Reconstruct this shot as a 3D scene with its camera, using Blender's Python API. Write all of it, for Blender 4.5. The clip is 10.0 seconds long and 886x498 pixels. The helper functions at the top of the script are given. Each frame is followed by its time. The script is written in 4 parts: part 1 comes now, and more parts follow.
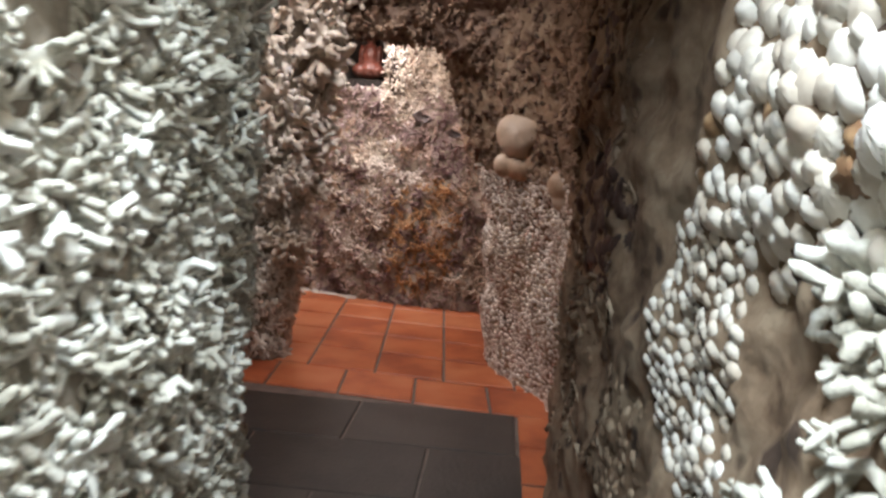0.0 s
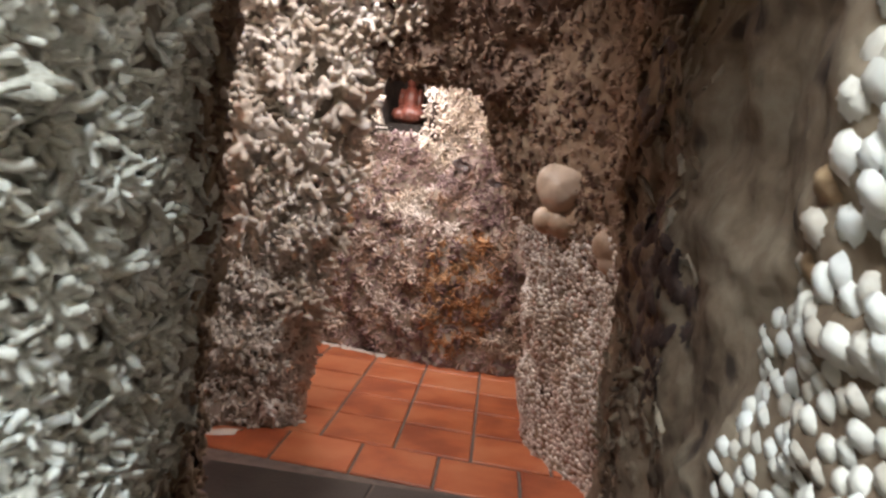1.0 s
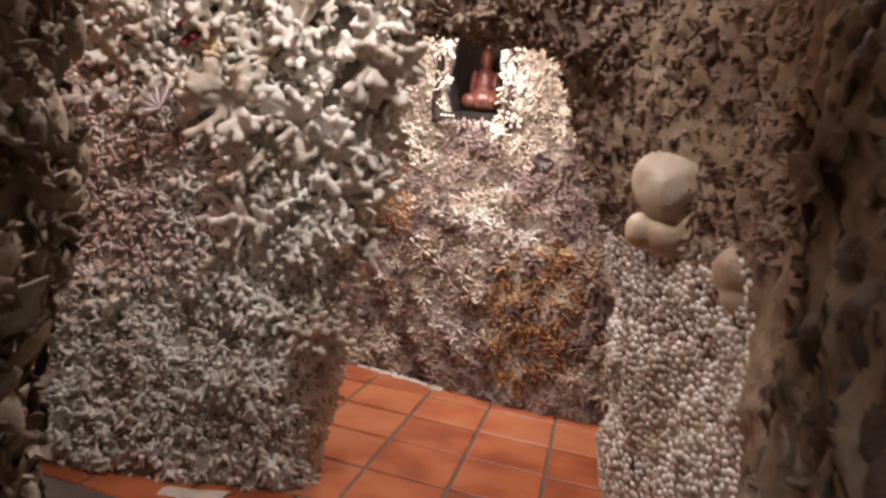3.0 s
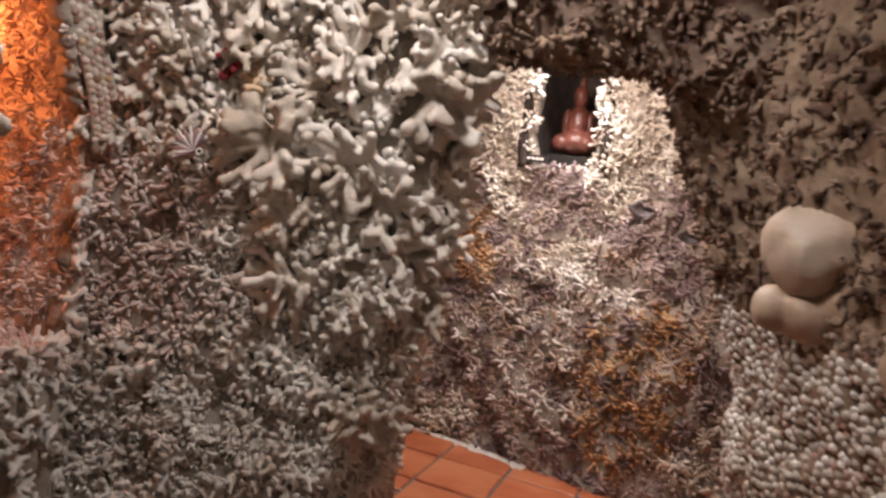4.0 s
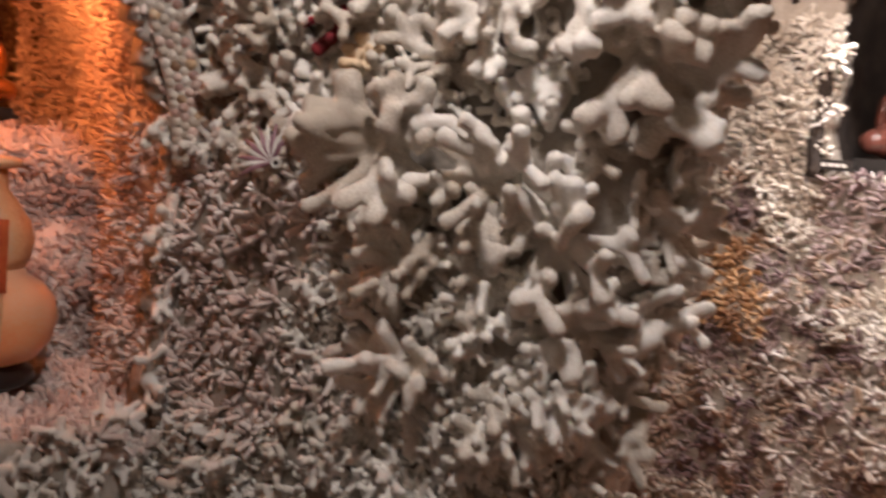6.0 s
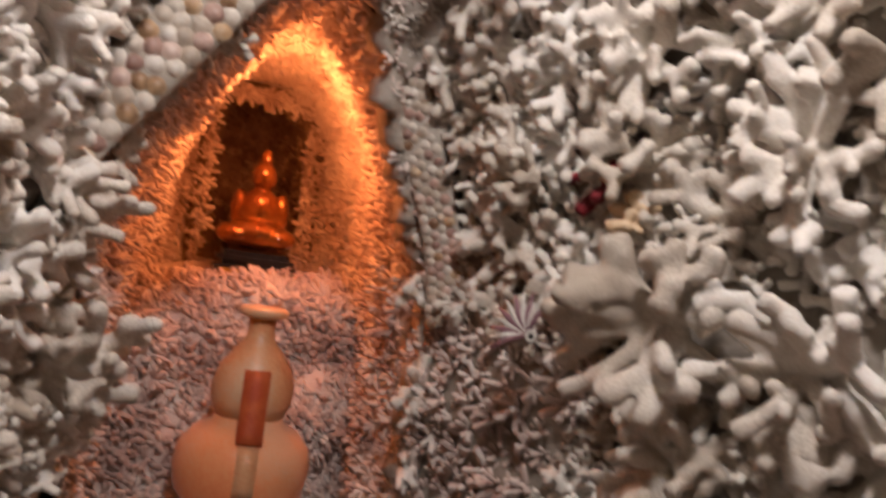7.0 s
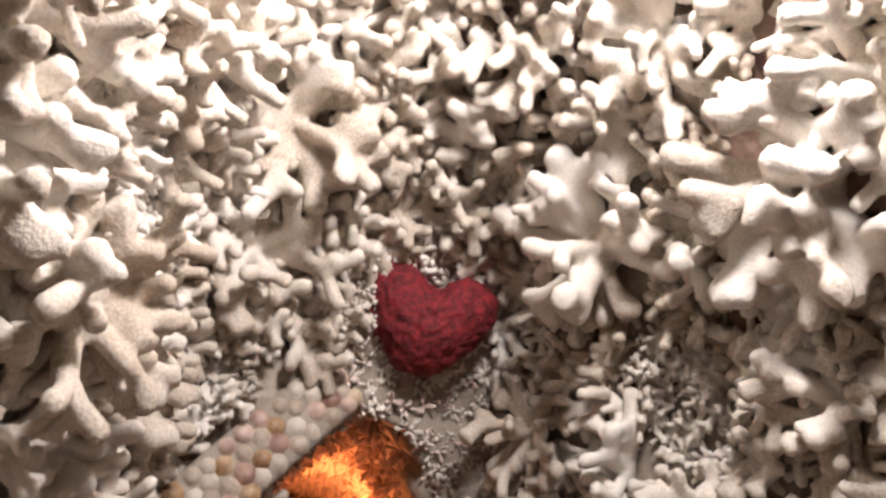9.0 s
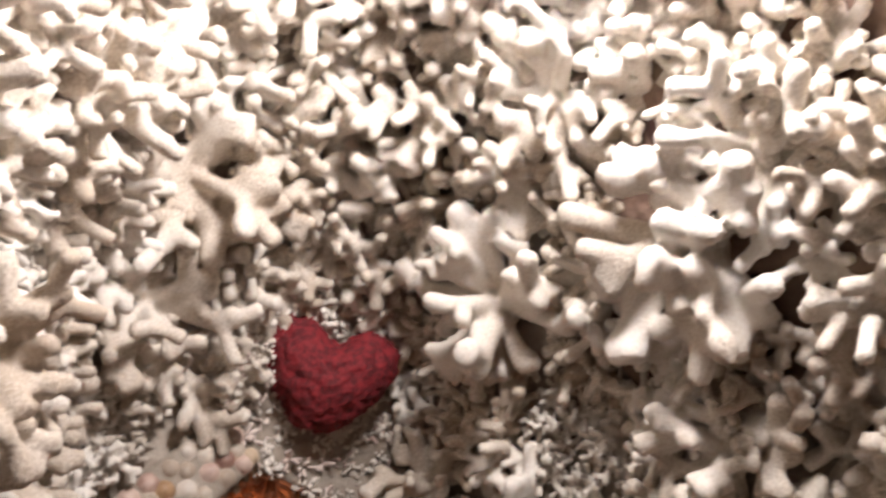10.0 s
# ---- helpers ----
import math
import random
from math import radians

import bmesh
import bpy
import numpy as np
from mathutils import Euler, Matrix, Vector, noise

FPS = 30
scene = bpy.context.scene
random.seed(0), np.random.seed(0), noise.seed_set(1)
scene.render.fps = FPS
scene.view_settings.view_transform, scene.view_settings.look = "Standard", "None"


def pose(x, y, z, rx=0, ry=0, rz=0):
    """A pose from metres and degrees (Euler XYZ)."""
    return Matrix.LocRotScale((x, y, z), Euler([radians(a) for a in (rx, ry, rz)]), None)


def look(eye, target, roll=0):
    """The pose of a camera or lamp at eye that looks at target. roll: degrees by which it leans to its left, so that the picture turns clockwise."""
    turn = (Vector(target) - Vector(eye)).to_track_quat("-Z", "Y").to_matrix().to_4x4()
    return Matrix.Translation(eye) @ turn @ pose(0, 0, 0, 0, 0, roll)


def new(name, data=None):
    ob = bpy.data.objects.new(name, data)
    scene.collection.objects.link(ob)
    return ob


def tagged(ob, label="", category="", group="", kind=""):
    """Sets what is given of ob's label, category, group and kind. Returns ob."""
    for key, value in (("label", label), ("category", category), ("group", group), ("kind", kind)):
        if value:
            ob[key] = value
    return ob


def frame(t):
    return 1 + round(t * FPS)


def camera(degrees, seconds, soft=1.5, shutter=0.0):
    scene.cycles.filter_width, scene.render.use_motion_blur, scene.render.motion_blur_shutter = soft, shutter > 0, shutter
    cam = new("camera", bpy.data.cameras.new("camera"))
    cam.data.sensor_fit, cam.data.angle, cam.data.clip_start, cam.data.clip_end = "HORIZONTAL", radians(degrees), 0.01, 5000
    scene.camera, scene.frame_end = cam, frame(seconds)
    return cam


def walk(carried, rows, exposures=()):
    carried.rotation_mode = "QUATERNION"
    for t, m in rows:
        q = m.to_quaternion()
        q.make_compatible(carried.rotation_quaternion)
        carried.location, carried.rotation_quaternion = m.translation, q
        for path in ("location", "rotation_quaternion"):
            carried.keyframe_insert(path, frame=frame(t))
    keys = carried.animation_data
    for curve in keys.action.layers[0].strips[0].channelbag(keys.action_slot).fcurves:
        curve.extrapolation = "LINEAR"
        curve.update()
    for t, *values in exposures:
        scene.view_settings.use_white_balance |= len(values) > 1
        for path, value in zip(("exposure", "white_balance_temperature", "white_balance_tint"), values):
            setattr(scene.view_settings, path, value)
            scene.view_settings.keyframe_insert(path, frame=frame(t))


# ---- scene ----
cam = camera(59.2, 10.0, soft=2.6, shutter=0.4)
PATH = [
    (0, (0.294, -0.052, 1.03), (0.161, 1.925, 0.754), 4.3),
    (0.5, (0.345, 0.137, 1.043), (0.144, 2.116, 0.838), 4.5),
    (1, (0.347, 0.31, 1.048), (0.068, 2.284, 0.879), 5.4),
    (1.5, (0.332, 0.479, 1.044), (0.066, 2.456, 0.895), 5.9),
    (2, (0.354, 0.669, 1.022), (0.061, 2.64, 0.848), 5.8),
    (2.5, (0.361, 0.899, 1.012), (-0.069, 2.842, 0.806), 5.9),
    (2.7, (0.353, 0.988, 1.015), (-0.111, 2.923, 0.814), 6.1),
    (3.8, (0.295, 1.424, 1.048), (-0.414, 3.291, 0.942), 7.1),
    (4, (0.274, 1.508, 1.061), (-0.488, 3.355, 0.961), 7.1),
    (4.5, (0.207, 1.696, 1.082), (-0.656, 3.497, 0.973), 7.3),
    (5, (0.166, 1.922, 1.077), (-0.782, 3.678, 0.95), 7.1),
    (5.2, (0.145, 1.998, 1.08), (-0.845, 3.731, 0.942), 7.0),
    (6.3, (0.001, 2.355, 1.153), (-1.494, 3.676, 1.019), 7.4),
    (6.5, (-0.019, 2.375, 1.165), (-1.616, 3.576, 1.078), 7.5),
    (7, (-0.107, 2.388, 1.206), (-1.871, 3.329, 1.258), 8.4),
    (7.5, (-0.133, 2.37, 1.255), (-1.972, 3.103, 1.542), 9.4),
    (7.6, (-0.135, 2.376, 1.269), (-1.979, 3.073, 1.61), 9.7),
    (7.8, (-0.139, 2.368, 1.287), (-1.964, 3.04, 1.756), 9.7),
    (8, (-0.14, 2.374, 1.3), (-1.941, 3.026, 1.876), 10.2),
    (8.5, (-0.15, 2.369, 1.338), (-1.877, 3.019, 2.109), 11.0),
    (9, (-0.157, 2.363, 1.361), (-1.819, 3.015, 2.263), 11.8),
    (9.5, (-0.167, 2.354, 1.369), (-1.78, 3.055, 2.322), 11.0),
    (10, (-0.154, 2.356, 1.372), (-1.648, 3.184, 2.413), 8.5),
]
walk(cam, [(t, look(eye, target, roll)) for t, eye, target, roll in PATH],
     exposures=[(0, 0.05), (1.0, 0.22), (1.5, 0.3), (2.5, 0.42), (4.0, 0.15), (5.0, 0.0), (6.5, 0.0), (7.5, -0.12), (8.5, -0.12), (10.0, -0.26)])

# ---- world and lights ----
world = bpy.data.worlds.new("world")
scene.world = world
world.use_nodes = True
sky = world.node_tree.nodes.new("ShaderNodeTexSky")
sky.sky_type, sky.sun_disc, sky.sun_elevation, sky.sun_rotation = "NISHITA", False, radians(50), radians(180)
back_node = world.node_tree.nodes["Background"]
world.node_tree.links.new(sky.outputs[0], back_node.inputs[0])
back_node.inputs[1].default_value = 0.1


def lamp(name, kind, m, power, colour, size=0.1, spot=None, blend=0.85):
    d = bpy.data.lights.new(name, kind)
    d.energy, d.color = power, colour
    if kind == "AREA":
        d.shape, d.size, d.size_y = "RECTANGLE", size, size
    else:
        d.shadow_soft_size = size
    if spot:
        d.spot_size, d.spot_blend = radians(spot), blend
    o = new(name, d)
    o.matrix_basis = m
    return o


lamp("skylight", "AREA", look((0.17, -0.08, 2.15), (0.36, 0.85, 1.25)), 93, (0.82, 0.93, 1.0), 0.5)
lamp("vault_lamp", "SPOT", look((-0.34, 2.52, 2.14), (-0.88, 2.97, 1.53)), 51, (1.0, 0.915, 0.91), 0.09, 178, 0.5)
lamp("chamber_lamp", "POINT", pose(-0.58, 3.98, 1.9), 45, (1.0, 0.85, 0.80), 0.1)
lamp("shrine_lamp", "SPOT", look((-0.62, 4.76, 2.0), (-0.62, 4.87, 1.2)), 60, (1.0, 0.95, 0.98), 0.03, 84)
lamp("amber_lamp", "POINT", pose(-1.88, 2.89, 1.50), 6.6, (1.0, 0.28, 0.08), 0.03)

# ---- materials ----


def material(name, colours, rough=0.8, scale=6.0, fine=120.0, bump=0.4, grain=0.3, metal=0.0, coat=0.0, vary=0.12, island=False, sss=0.0, spots=None):
    """A procedural surface: a ramp of colours over two scales of noise, per-piece variation and fine relief."""
    m = bpy.data.materials.new(name)
    m.use_nodes = True
    n, l = m.node_tree.nodes, m.node_tree.links
    b = n["Principled BSDF"]
    tc = n.new("ShaderNodeTexCoord")
    if island:
        geo = n.new("ShaderNodeNewGeometry")
        rnd = geo.outputs["Random Per Island"]
    else:
        info = n.new("ShaderNodeObjectInfo")
        rnd = info.outputs["Random"]
    geo2 = n.new("ShaderNodeNewGeometry")
    n1 = n.new("ShaderNodeTexNoise")
    n1.inputs["Scale"].default_value, n1.inputs["Detail"].default_value = scale, 6
    l.new(geo2.outputs["Position"], n1.inputs["Vector"])
    n2 = n.new("ShaderNodeTexNoise")
    n2.inputs["Scale"].default_value, n2.inputs["Detail"].default_value = fine, 4
    l.new(geo2.outputs["Position"], n2.inputs["Vector"])
    mix = n.new("ShaderNodeMath")
    mix.operation = "MULTIPLY_ADD"
    l.new(n2.outputs[0], mix.inputs[0])
    mix.inputs[1].default_value = grain
    l.new(n1.outputs[0], mix.inputs[2])
    add = n.new("ShaderNodeMath")
    add.operation = "MULTIPLY_ADD"
    l.new(rnd, add.inputs[0])
    add.inputs[1].default_value = vary * 2
    l.new(mix.outputs[0], add.inputs[2])
    sub = n.new("ShaderNodeMath")
    sub.operation = "SUBTRACT"
    l.new(add.outputs[0], sub.inputs[0])
    sub.inputs[1].default_value = grain * 0.5 + vary
    ramp = n.new("ShaderNodeValToRGB")
    e = ramp.color_ramp.elements
    k = len(colours)
    while len(e) < k:
        e.new(0.5)
    for i, c in enumerate(colours):
        e[i].position = 0.3 + 0.4 * i / max(1, k - 1)
        e[i].color = (*c, 1)
    l.new(sub.outputs[0], ramp.inputs[0])
    colour = ramp.outputs[0]
    if spots:
        vo = n.new("ShaderNodeTexVoronoi")
        vo.inputs["Scale"].default_value, vo.inputs["Randomness"].default_value = spots[0], 1.0
        wob = n.new("ShaderNodeMixRGB")
        wob.inputs[0].default_value = 0.12
        l.new(geo2.outputs["Position"], wob.inputs[1])
        l.new(n1.outputs[1], wob.inputs[2])
        l.new(wob.outputs[0], vo.inputs["Vector"])
        cut = n.new("ShaderNodeMapRange")
        cut.inputs[1].default_value, cut.inputs[2].default_value = spots[1], spots[1] + 0.12
        l.new(vo.outputs["Distance"], cut.inputs[0])
        pit = n.new("ShaderNodeMixRGB")
        pit.inputs[1].default_value = (*spots[2], 1)
        l.new(cut.outputs[0], pit.inputs[0])
        l.new(colour, pit.inputs[2])
        colour = pit.outputs[0]
    l.new(colour, b.inputs["Base Color"])
    b.inputs["Roughness"].default_value, b.inputs["Metallic"].default_value = rough, metal
    b.inputs["Coat Weight"].default_value = coat
    if sss:
        b.inputs["Subsurface Weight"].default_value = sss
        b.inputs["Subsurface Radius"].default_value = (0.012, 0.008, 0.005)
    bp = n.new("ShaderNodeBump")
    bp.inputs["Strength"].default_value, bp.inputs["Distance"].default_value = bump, 0.4 / fine
    l.new(n2.outputs[0], bp.inputs["Height"])
    l.new(bp.outputs[0], b.inputs["Normal"])
    return m


M_MORTAR = material("mortar", [(0.20, 0.165, 0.13), (0.33, 0.285, 0.235), (0.44, 0.39, 0.33)], 0.9, 9, 90, 0.8)
M_CORAL = material("white_coral", [(0.46, 0.39, 0.31), (0.68, 0.62, 0.54), (0.80, 0.76, 0.70)], 0.9, 6, 260, 1.0, 0.5, sss=0.04)
M_CORALG = material("grey_coral", [(0.48, 0.43, 0.37), (0.70, 0.65, 0.58), (0.82, 0.78, 0.72)], 0.85, 8, 300, 0.5)
M_OLD = material("weathered_coral", [(0.36, 0.34, 0.28), (0.58, 0.56, 0.49), (0.74, 0.74, 0.69)], 0.85, 9, 200, 0.6, 0.4)
M_PINK = material("rosy_coral", [(0.42, 0.31, 0.27), (0.64, 0.53, 0.47), (0.78, 0.70, 0.64)], 0.85, 8, 300, 0.5)
M_BACK = material("mixed_coral", [(0.22, 0.15, 0.15), (0.44, 0.35, 0.33), (0.42, 0.29, 0.19), (0.60, 0.51, 0.44), (0.74, 0.69, 0.64)], 0.85, 5, 200, 0.5, 0.3, vary=0.34)
M_OCHRE = material("ochre_coral", [(0.26, 0.13, 0.07), (0.50, 0.29, 0.14), (0.62, 0.46, 0.30)], 0.85, 7, 200, 0.5, vary=0.2)
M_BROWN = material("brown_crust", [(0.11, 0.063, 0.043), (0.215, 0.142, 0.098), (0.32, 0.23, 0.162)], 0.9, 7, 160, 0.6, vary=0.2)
M_PLASTER = material("stained_plaster", [(0.095, 0.055, 0.033), (0.19, 0.125, 0.078), (0.25, 0.175, 0.115), (0.32, 0.24, 0.165)], 0.9, 6, 34, 0.5, 0.6, spots=(11.0, 0.15, (0.06, 0.036, 0.024)))
M_TAN = material("tan_shell", [(0.15, 0.10, 0.066), (0.30, 0.22, 0.15), (0.43, 0.34, 0.25)], 0.75, 10, 90, 0.6, 0.5, vary=0.2)
M_SCALLOP = material("dark_scallop", [(0.03, 0.016, 0.014), (0.065, 0.038, 0.032), (0.125, 0.08, 0.064)], 0.55, 14, 120, 0.5, 0.4)
# darker copies of pale_shell and white_plaster, with the moulding's half-shade in the colour
M_BANDSHELL = material("shaded_cream_shell", [(0.40, 0.33, 0.26), (0.53, 0.47, 0.39), (0.62, 0.57, 0.50)], 0.5, 20, 160, 0.3, 0.3, vary=0.25)
M_LIME = material("shaded_lime_mortar", [(0.30, 0.26, 0.21), (0.46, 0.41, 0.35)], 0.9, 14, 90, 0.7)
M_ROSE = material("rose_shell", [(0.26, 0.15, 0.12), (0.42, 0.28, 0.23), (0.58, 0.45, 0.38)], 0.45, 30, 160, 0.25, 0.2, vary=0.2)
M_ARCH = material("pitted_stone", [(0.11, 0.062, 0.044), (0.20, 0.13, 0.095), (0.28, 0.205, 0.155)], 0.85, 6, 60, 0.8, 0.4, spots=(22.0, 0.18, (0.06, 0.025, 0.018)))
M_SHELL = material("pale_shell", [(0.54, 0.47, 0.39), (0.70, 0.65, 0.57), (0.80, 0.77, 0.72)], 0.4, 14, 160, 0.25, 0.2, vary=0.2)
M_SHELLB = material("brown_shell", [(0.20, 0.11, 0.06), (0.42, 0.27, 0.15), (0.60, 0.48, 0.34)], 0.4, 30, 160, 0.25, 0.2, vary=0.2)
M_DARK = material("dark_shell", [(0.032, 0.022, 0.024), (0.07, 0.05, 0.048), (0.14, 0.11, 0.095)], 0.45, 20, 120, 0.5)
M_TERRA = material("terracotta", [(0.30, 0.075, 0.03), (0.45, 0.13, 0.05), (0.52, 0.19, 0.085)], 0.45, 5, 160, 0.15, 0.2, vary=0.12)
M_GROUT = material("grout", [(0.10, 0.08, 0.07), (0.17, 0.14, 0.12)], 0.9, 20, 200, 0.5)
M_SLATE = material("slate", [(0.028, 0.024, 0.022), (0.05, 0.043, 0.038)], 0.55, 6, 60, 0.3)
M_RED = material("red_coral", [(0.085, 0.004, 0.007), (0.165, 0.007, 0.012), (0.24, 0.013, 0.018)], 0.8, 60, 140, 1.0, 0.9)
M_AMBER = material("amber", [(0.20, 0.06, 0.01), (0.42, 0.17, 0.03)], 0.2, 14, 60, 0.2, metal=0.75, coat=0.5)
M_BLACK = material("black_lacquer", [(0.010, 0.008, 0.007), (0.025, 0.02, 0.018)], 0.3, 12, 80, 0.15)
M_GOLD = material("worn_gold", [(0.35, 0.2, 0.05), (0.6, 0.4, 0.12)], 0.35, 30, 120, 0.2, metal=0.8)
M_STONE = material("brown_stone", [(0.09, 0.03, 0.02), (0.20, 0.06, 0.04)], 0.35, 20, 90, 0.2)
# near-black plaster: the shade inside the shrine niche is put into the colour
M_SHADED = material("shaded_plaster", [(0.022, 0.014, 0.01), (0.062, 0.043, 0.031)], 0.9, 12, 80, 0.5)
M_WHITE = material("white_plaster", [(0.5, 0.47, 0.42), (0.72, 0.69, 0.63)], 0.8, 12, 80, 0.5)
M_WAX = material("peach_gourd", [(0.55, 0.24, 0.10), (0.66, 0.38, 0.20), (0.62, 0.50, 0.34)], 0.35, 5, 120, 0.1, coat=0.3)

# ---- building helpers ----
rng = np.random.default_rng(7)


def mesh_from(name, verts, faces, mat, smooth=True, extra=()):
    me = bpy.data.meshes.new(name)
    me.from_pydata([tuple(v) for v in verts], [], [tuple(f) for f in faces])
    for m in (mat, *extra):
        me.materials.append(m)
    if smooth:
        me.shade_smooth()
    me.update()
    return me


def child(name, me, parent, m=None, label=""):
    o = new(name, me)
    o.parent = parent
    if m is not None:
        o.matrix_basis = m
    if label:
        tagged(o, label)
    return o


def catmull(p, t):
    """Points along a row of control points p (n, ...) at the parameters t in 0..n-1."""
    n = len(p)
    i = np.clip(np.floor(t).astype(int), 0, n - 2)
    f = (t - i).reshape(-1, *([1] * (p.ndim - 1)))
    a, b, c, d = p[np.clip(i - 1, 0, n - 1)], p[i], p[i + 1], p[np.clip(i + 2, 0, n - 1)]
    return 0.5 * (2 * b + (c - a) * f + (2 * a - 5 * b + 4 * c - d) * f**2 + (3 * b - a - 3 * c + d) * f**3)


def fbm(p, scale):
    return np.array([noise.fractal(Vector(q) * scale, 1.0, 2.0, 4) for q in p])


class Sheet:
    """A rough surface through rows of control points (row, column, xyz)."""

    def __init__(self, control, cell=0.03, rough=0.02, flip=False, keep=None, freq=5.0):
        c = np.array(control, float)
        lu = np.linalg.norm(np.diff(c, axis=1), axis=2).mean(0).sum()
        lv = np.linalg.norm(np.diff(c, axis=0), axis=2).mean(1).sum()
        nu, nv = max(4, int(lu / cell)), max(4, int(lv / cell))
        g = catmull(c, np.linspace(0, len(c) - 1, nv))
        g = np.swapaxes(catmull(np.swapaxes(g, 0, 1), np.linspace(0, c.shape[1] - 1, nu)), 0, 1)
        self.normal = self.normals(g, flip)
        flat = g.reshape(-1, 3)
        d = fbm(flat, freq) * rough + fbm(flat + 9.0, freq * 4) * rough * 0.45
        g = g + self.normal * d.reshape(nv, nu, 1)
        self.g, self.keep, self.flip = g, keep, flip
        self.normal = self.normals(g, flip)

    @staticmethod
    def normals(g, flip):
        a, b = np.gradient(g, axis=1), np.gradient(g, axis=0)
        n = np.cross(a, b)
        n /= np.linalg.norm(n, axis=2, keepdims=True) + 1e-9
        return -n if flip else n

    def build(self, name, mat, label, thick=0.12):
        nv, nu = self.g.shape[:2]
        faces = []
        for j in range(nv - 1):
            for i in range(nu - 1):
                q = (j * nu + i, j * nu + i + 1, (j + 1) * nu + i + 1, (j + 1) * nu + i)
                if self.keep is None or self.keep(*(self.g[j, i] + self.g[j + 1, i + 1]) / 2):
                    faces.append(q[::-1] if self.flip else q)
        ob = new(name, mesh_from(name, self.g.reshape(-1, 3), faces, mat))
        if thick:
            s = ob.modifiers.new("thickness", "SOLIDIFY")
            s.thickness, s.offset = thick, -1
        return tagged(ob, label, "wall", kind="structure")

    def scatter(self, gap, where=None, tries=40, seed=1):
        """Points and normals at least gap apart."""
        r = np.random.default_rng(seed)
        g, n = self.g, self.normal
        nv, nu = g.shape[:2]
        area = np.linalg.norm(np.cross(g[:-1, 1:] - g[:-1, :-1], g[1:, :-1] - g[:-1, :-1]), axis=2).ravel()
        count = int(area.sum() / gap**2 * tries / 10)
        pick = r.choice(len(area), count, p=area / area.sum())
        fu, fv = r.random(count), r.random(count)
        j, i = pick // (nu - 1), pick % (nu - 1)

        def mixed(a):
            return (a[j, i] * ((1 - fu) * (1 - fv))[:, None] + a[j, i + 1] * (fu * (1 - fv))[:, None]
                    + a[j + 1, i] * ((1 - fu) * fv)[:, None] + a[j + 1, i + 1] * (fu * fv)[:, None])

        p, m = mixed(g), mixed(n)
        m /= np.linalg.norm(m, axis=1, keepdims=True)
        grid, out = {}, []
        for q, w in zip(p, m):
            if self.keep is not None and not self.keep(*q):
                continue
            want = gap
            if where is not None:
                ok = where(*q)
                if not ok:
                    continue
            c = tuple(np.floor(q / gap).astype(int))
            if any(np.dot(q - o, q - o) < want * want
                   for a in (-1, 0, 1) for b in (-1, 0, 1) for d in (-1, 0, 1) for o in grid.get((c[0] + a, c[1] + b, c[2] + d), ())):
                continue
            grid.setdefault(c, []).append(q)
            out.append((q, w))
        return out


def upright(pos, normal, spin=0.0, size=1.0, up=None, sink=0.0):
    """A pose whose z points along the normal."""
    z = Vector(normal).normalized()
    x = (Vector(up) if up is not None else Vector((0, 0, 1))).cross(z)
    if x.length < 1e-3:
        x = Vector((1, 0, 0))
    x.normalize()
    y = z.cross(x)
    m = Matrix((x, y, z)).transposed().to_4x4()
    s = Matrix.Diagonal((size, size, size, 1)) if not isinstance(size, tuple) else Matrix.Diagonal((*size, 1))
    return Matrix.Translation(Vector(pos) - z * sink) @ m @ Matrix.Rotation(spin, 4, "Z") @ s


def populate(parent, name, meshes, poses, focus, limit=300):
    """Pieces on a wall: the nearest to a focus stand alone, the rest is joined."""
    poses = sorted(poses, key=lambda q: (q[1].translation - Vector(focus)).length)
    for k, m in poses[:limit]:
        child(name, meshes[k], parent, m)
    rest = poses[limit:]
    if not rest:
        return
    cache = {}
    vs, fs, off = [], [], 0
    mats = []
    for k, m in rest:
        if k not in cache:
            me = meshes[k]
            co = np.empty(len(me.vertices) * 3)
            me.vertices.foreach_get("co", co)
            cache[k] = (co.reshape(-1, 3), [tuple(p.vertices) for p in me.polygons])
        co, pf = cache[k]
        a = np.array(m)
        vs.append(co @ a[:3, :3].T + a[:3, 3])
        fs.extend([tuple(v + off for v in p) for p in pf])
        if meshes[k].materials[0] not in mats:
            mats.append(meshes[k].materials[0])
        off += len(co)
    me = mesh_from(name + "_crust", np.concatenate(vs), fs, mats[0], extra=mats[1:])
    if len(mats) > 1:
        idx = np.concatenate([np.full(len(cache[k][1]), mats.index(meshes[k].materials[0])) for k, m in rest])
        me.polygons.foreach_set("material_index", idx.astype(np.int32))
    o = child(name + "_crust", me, parent)
    tagged(o, kind="stuff")


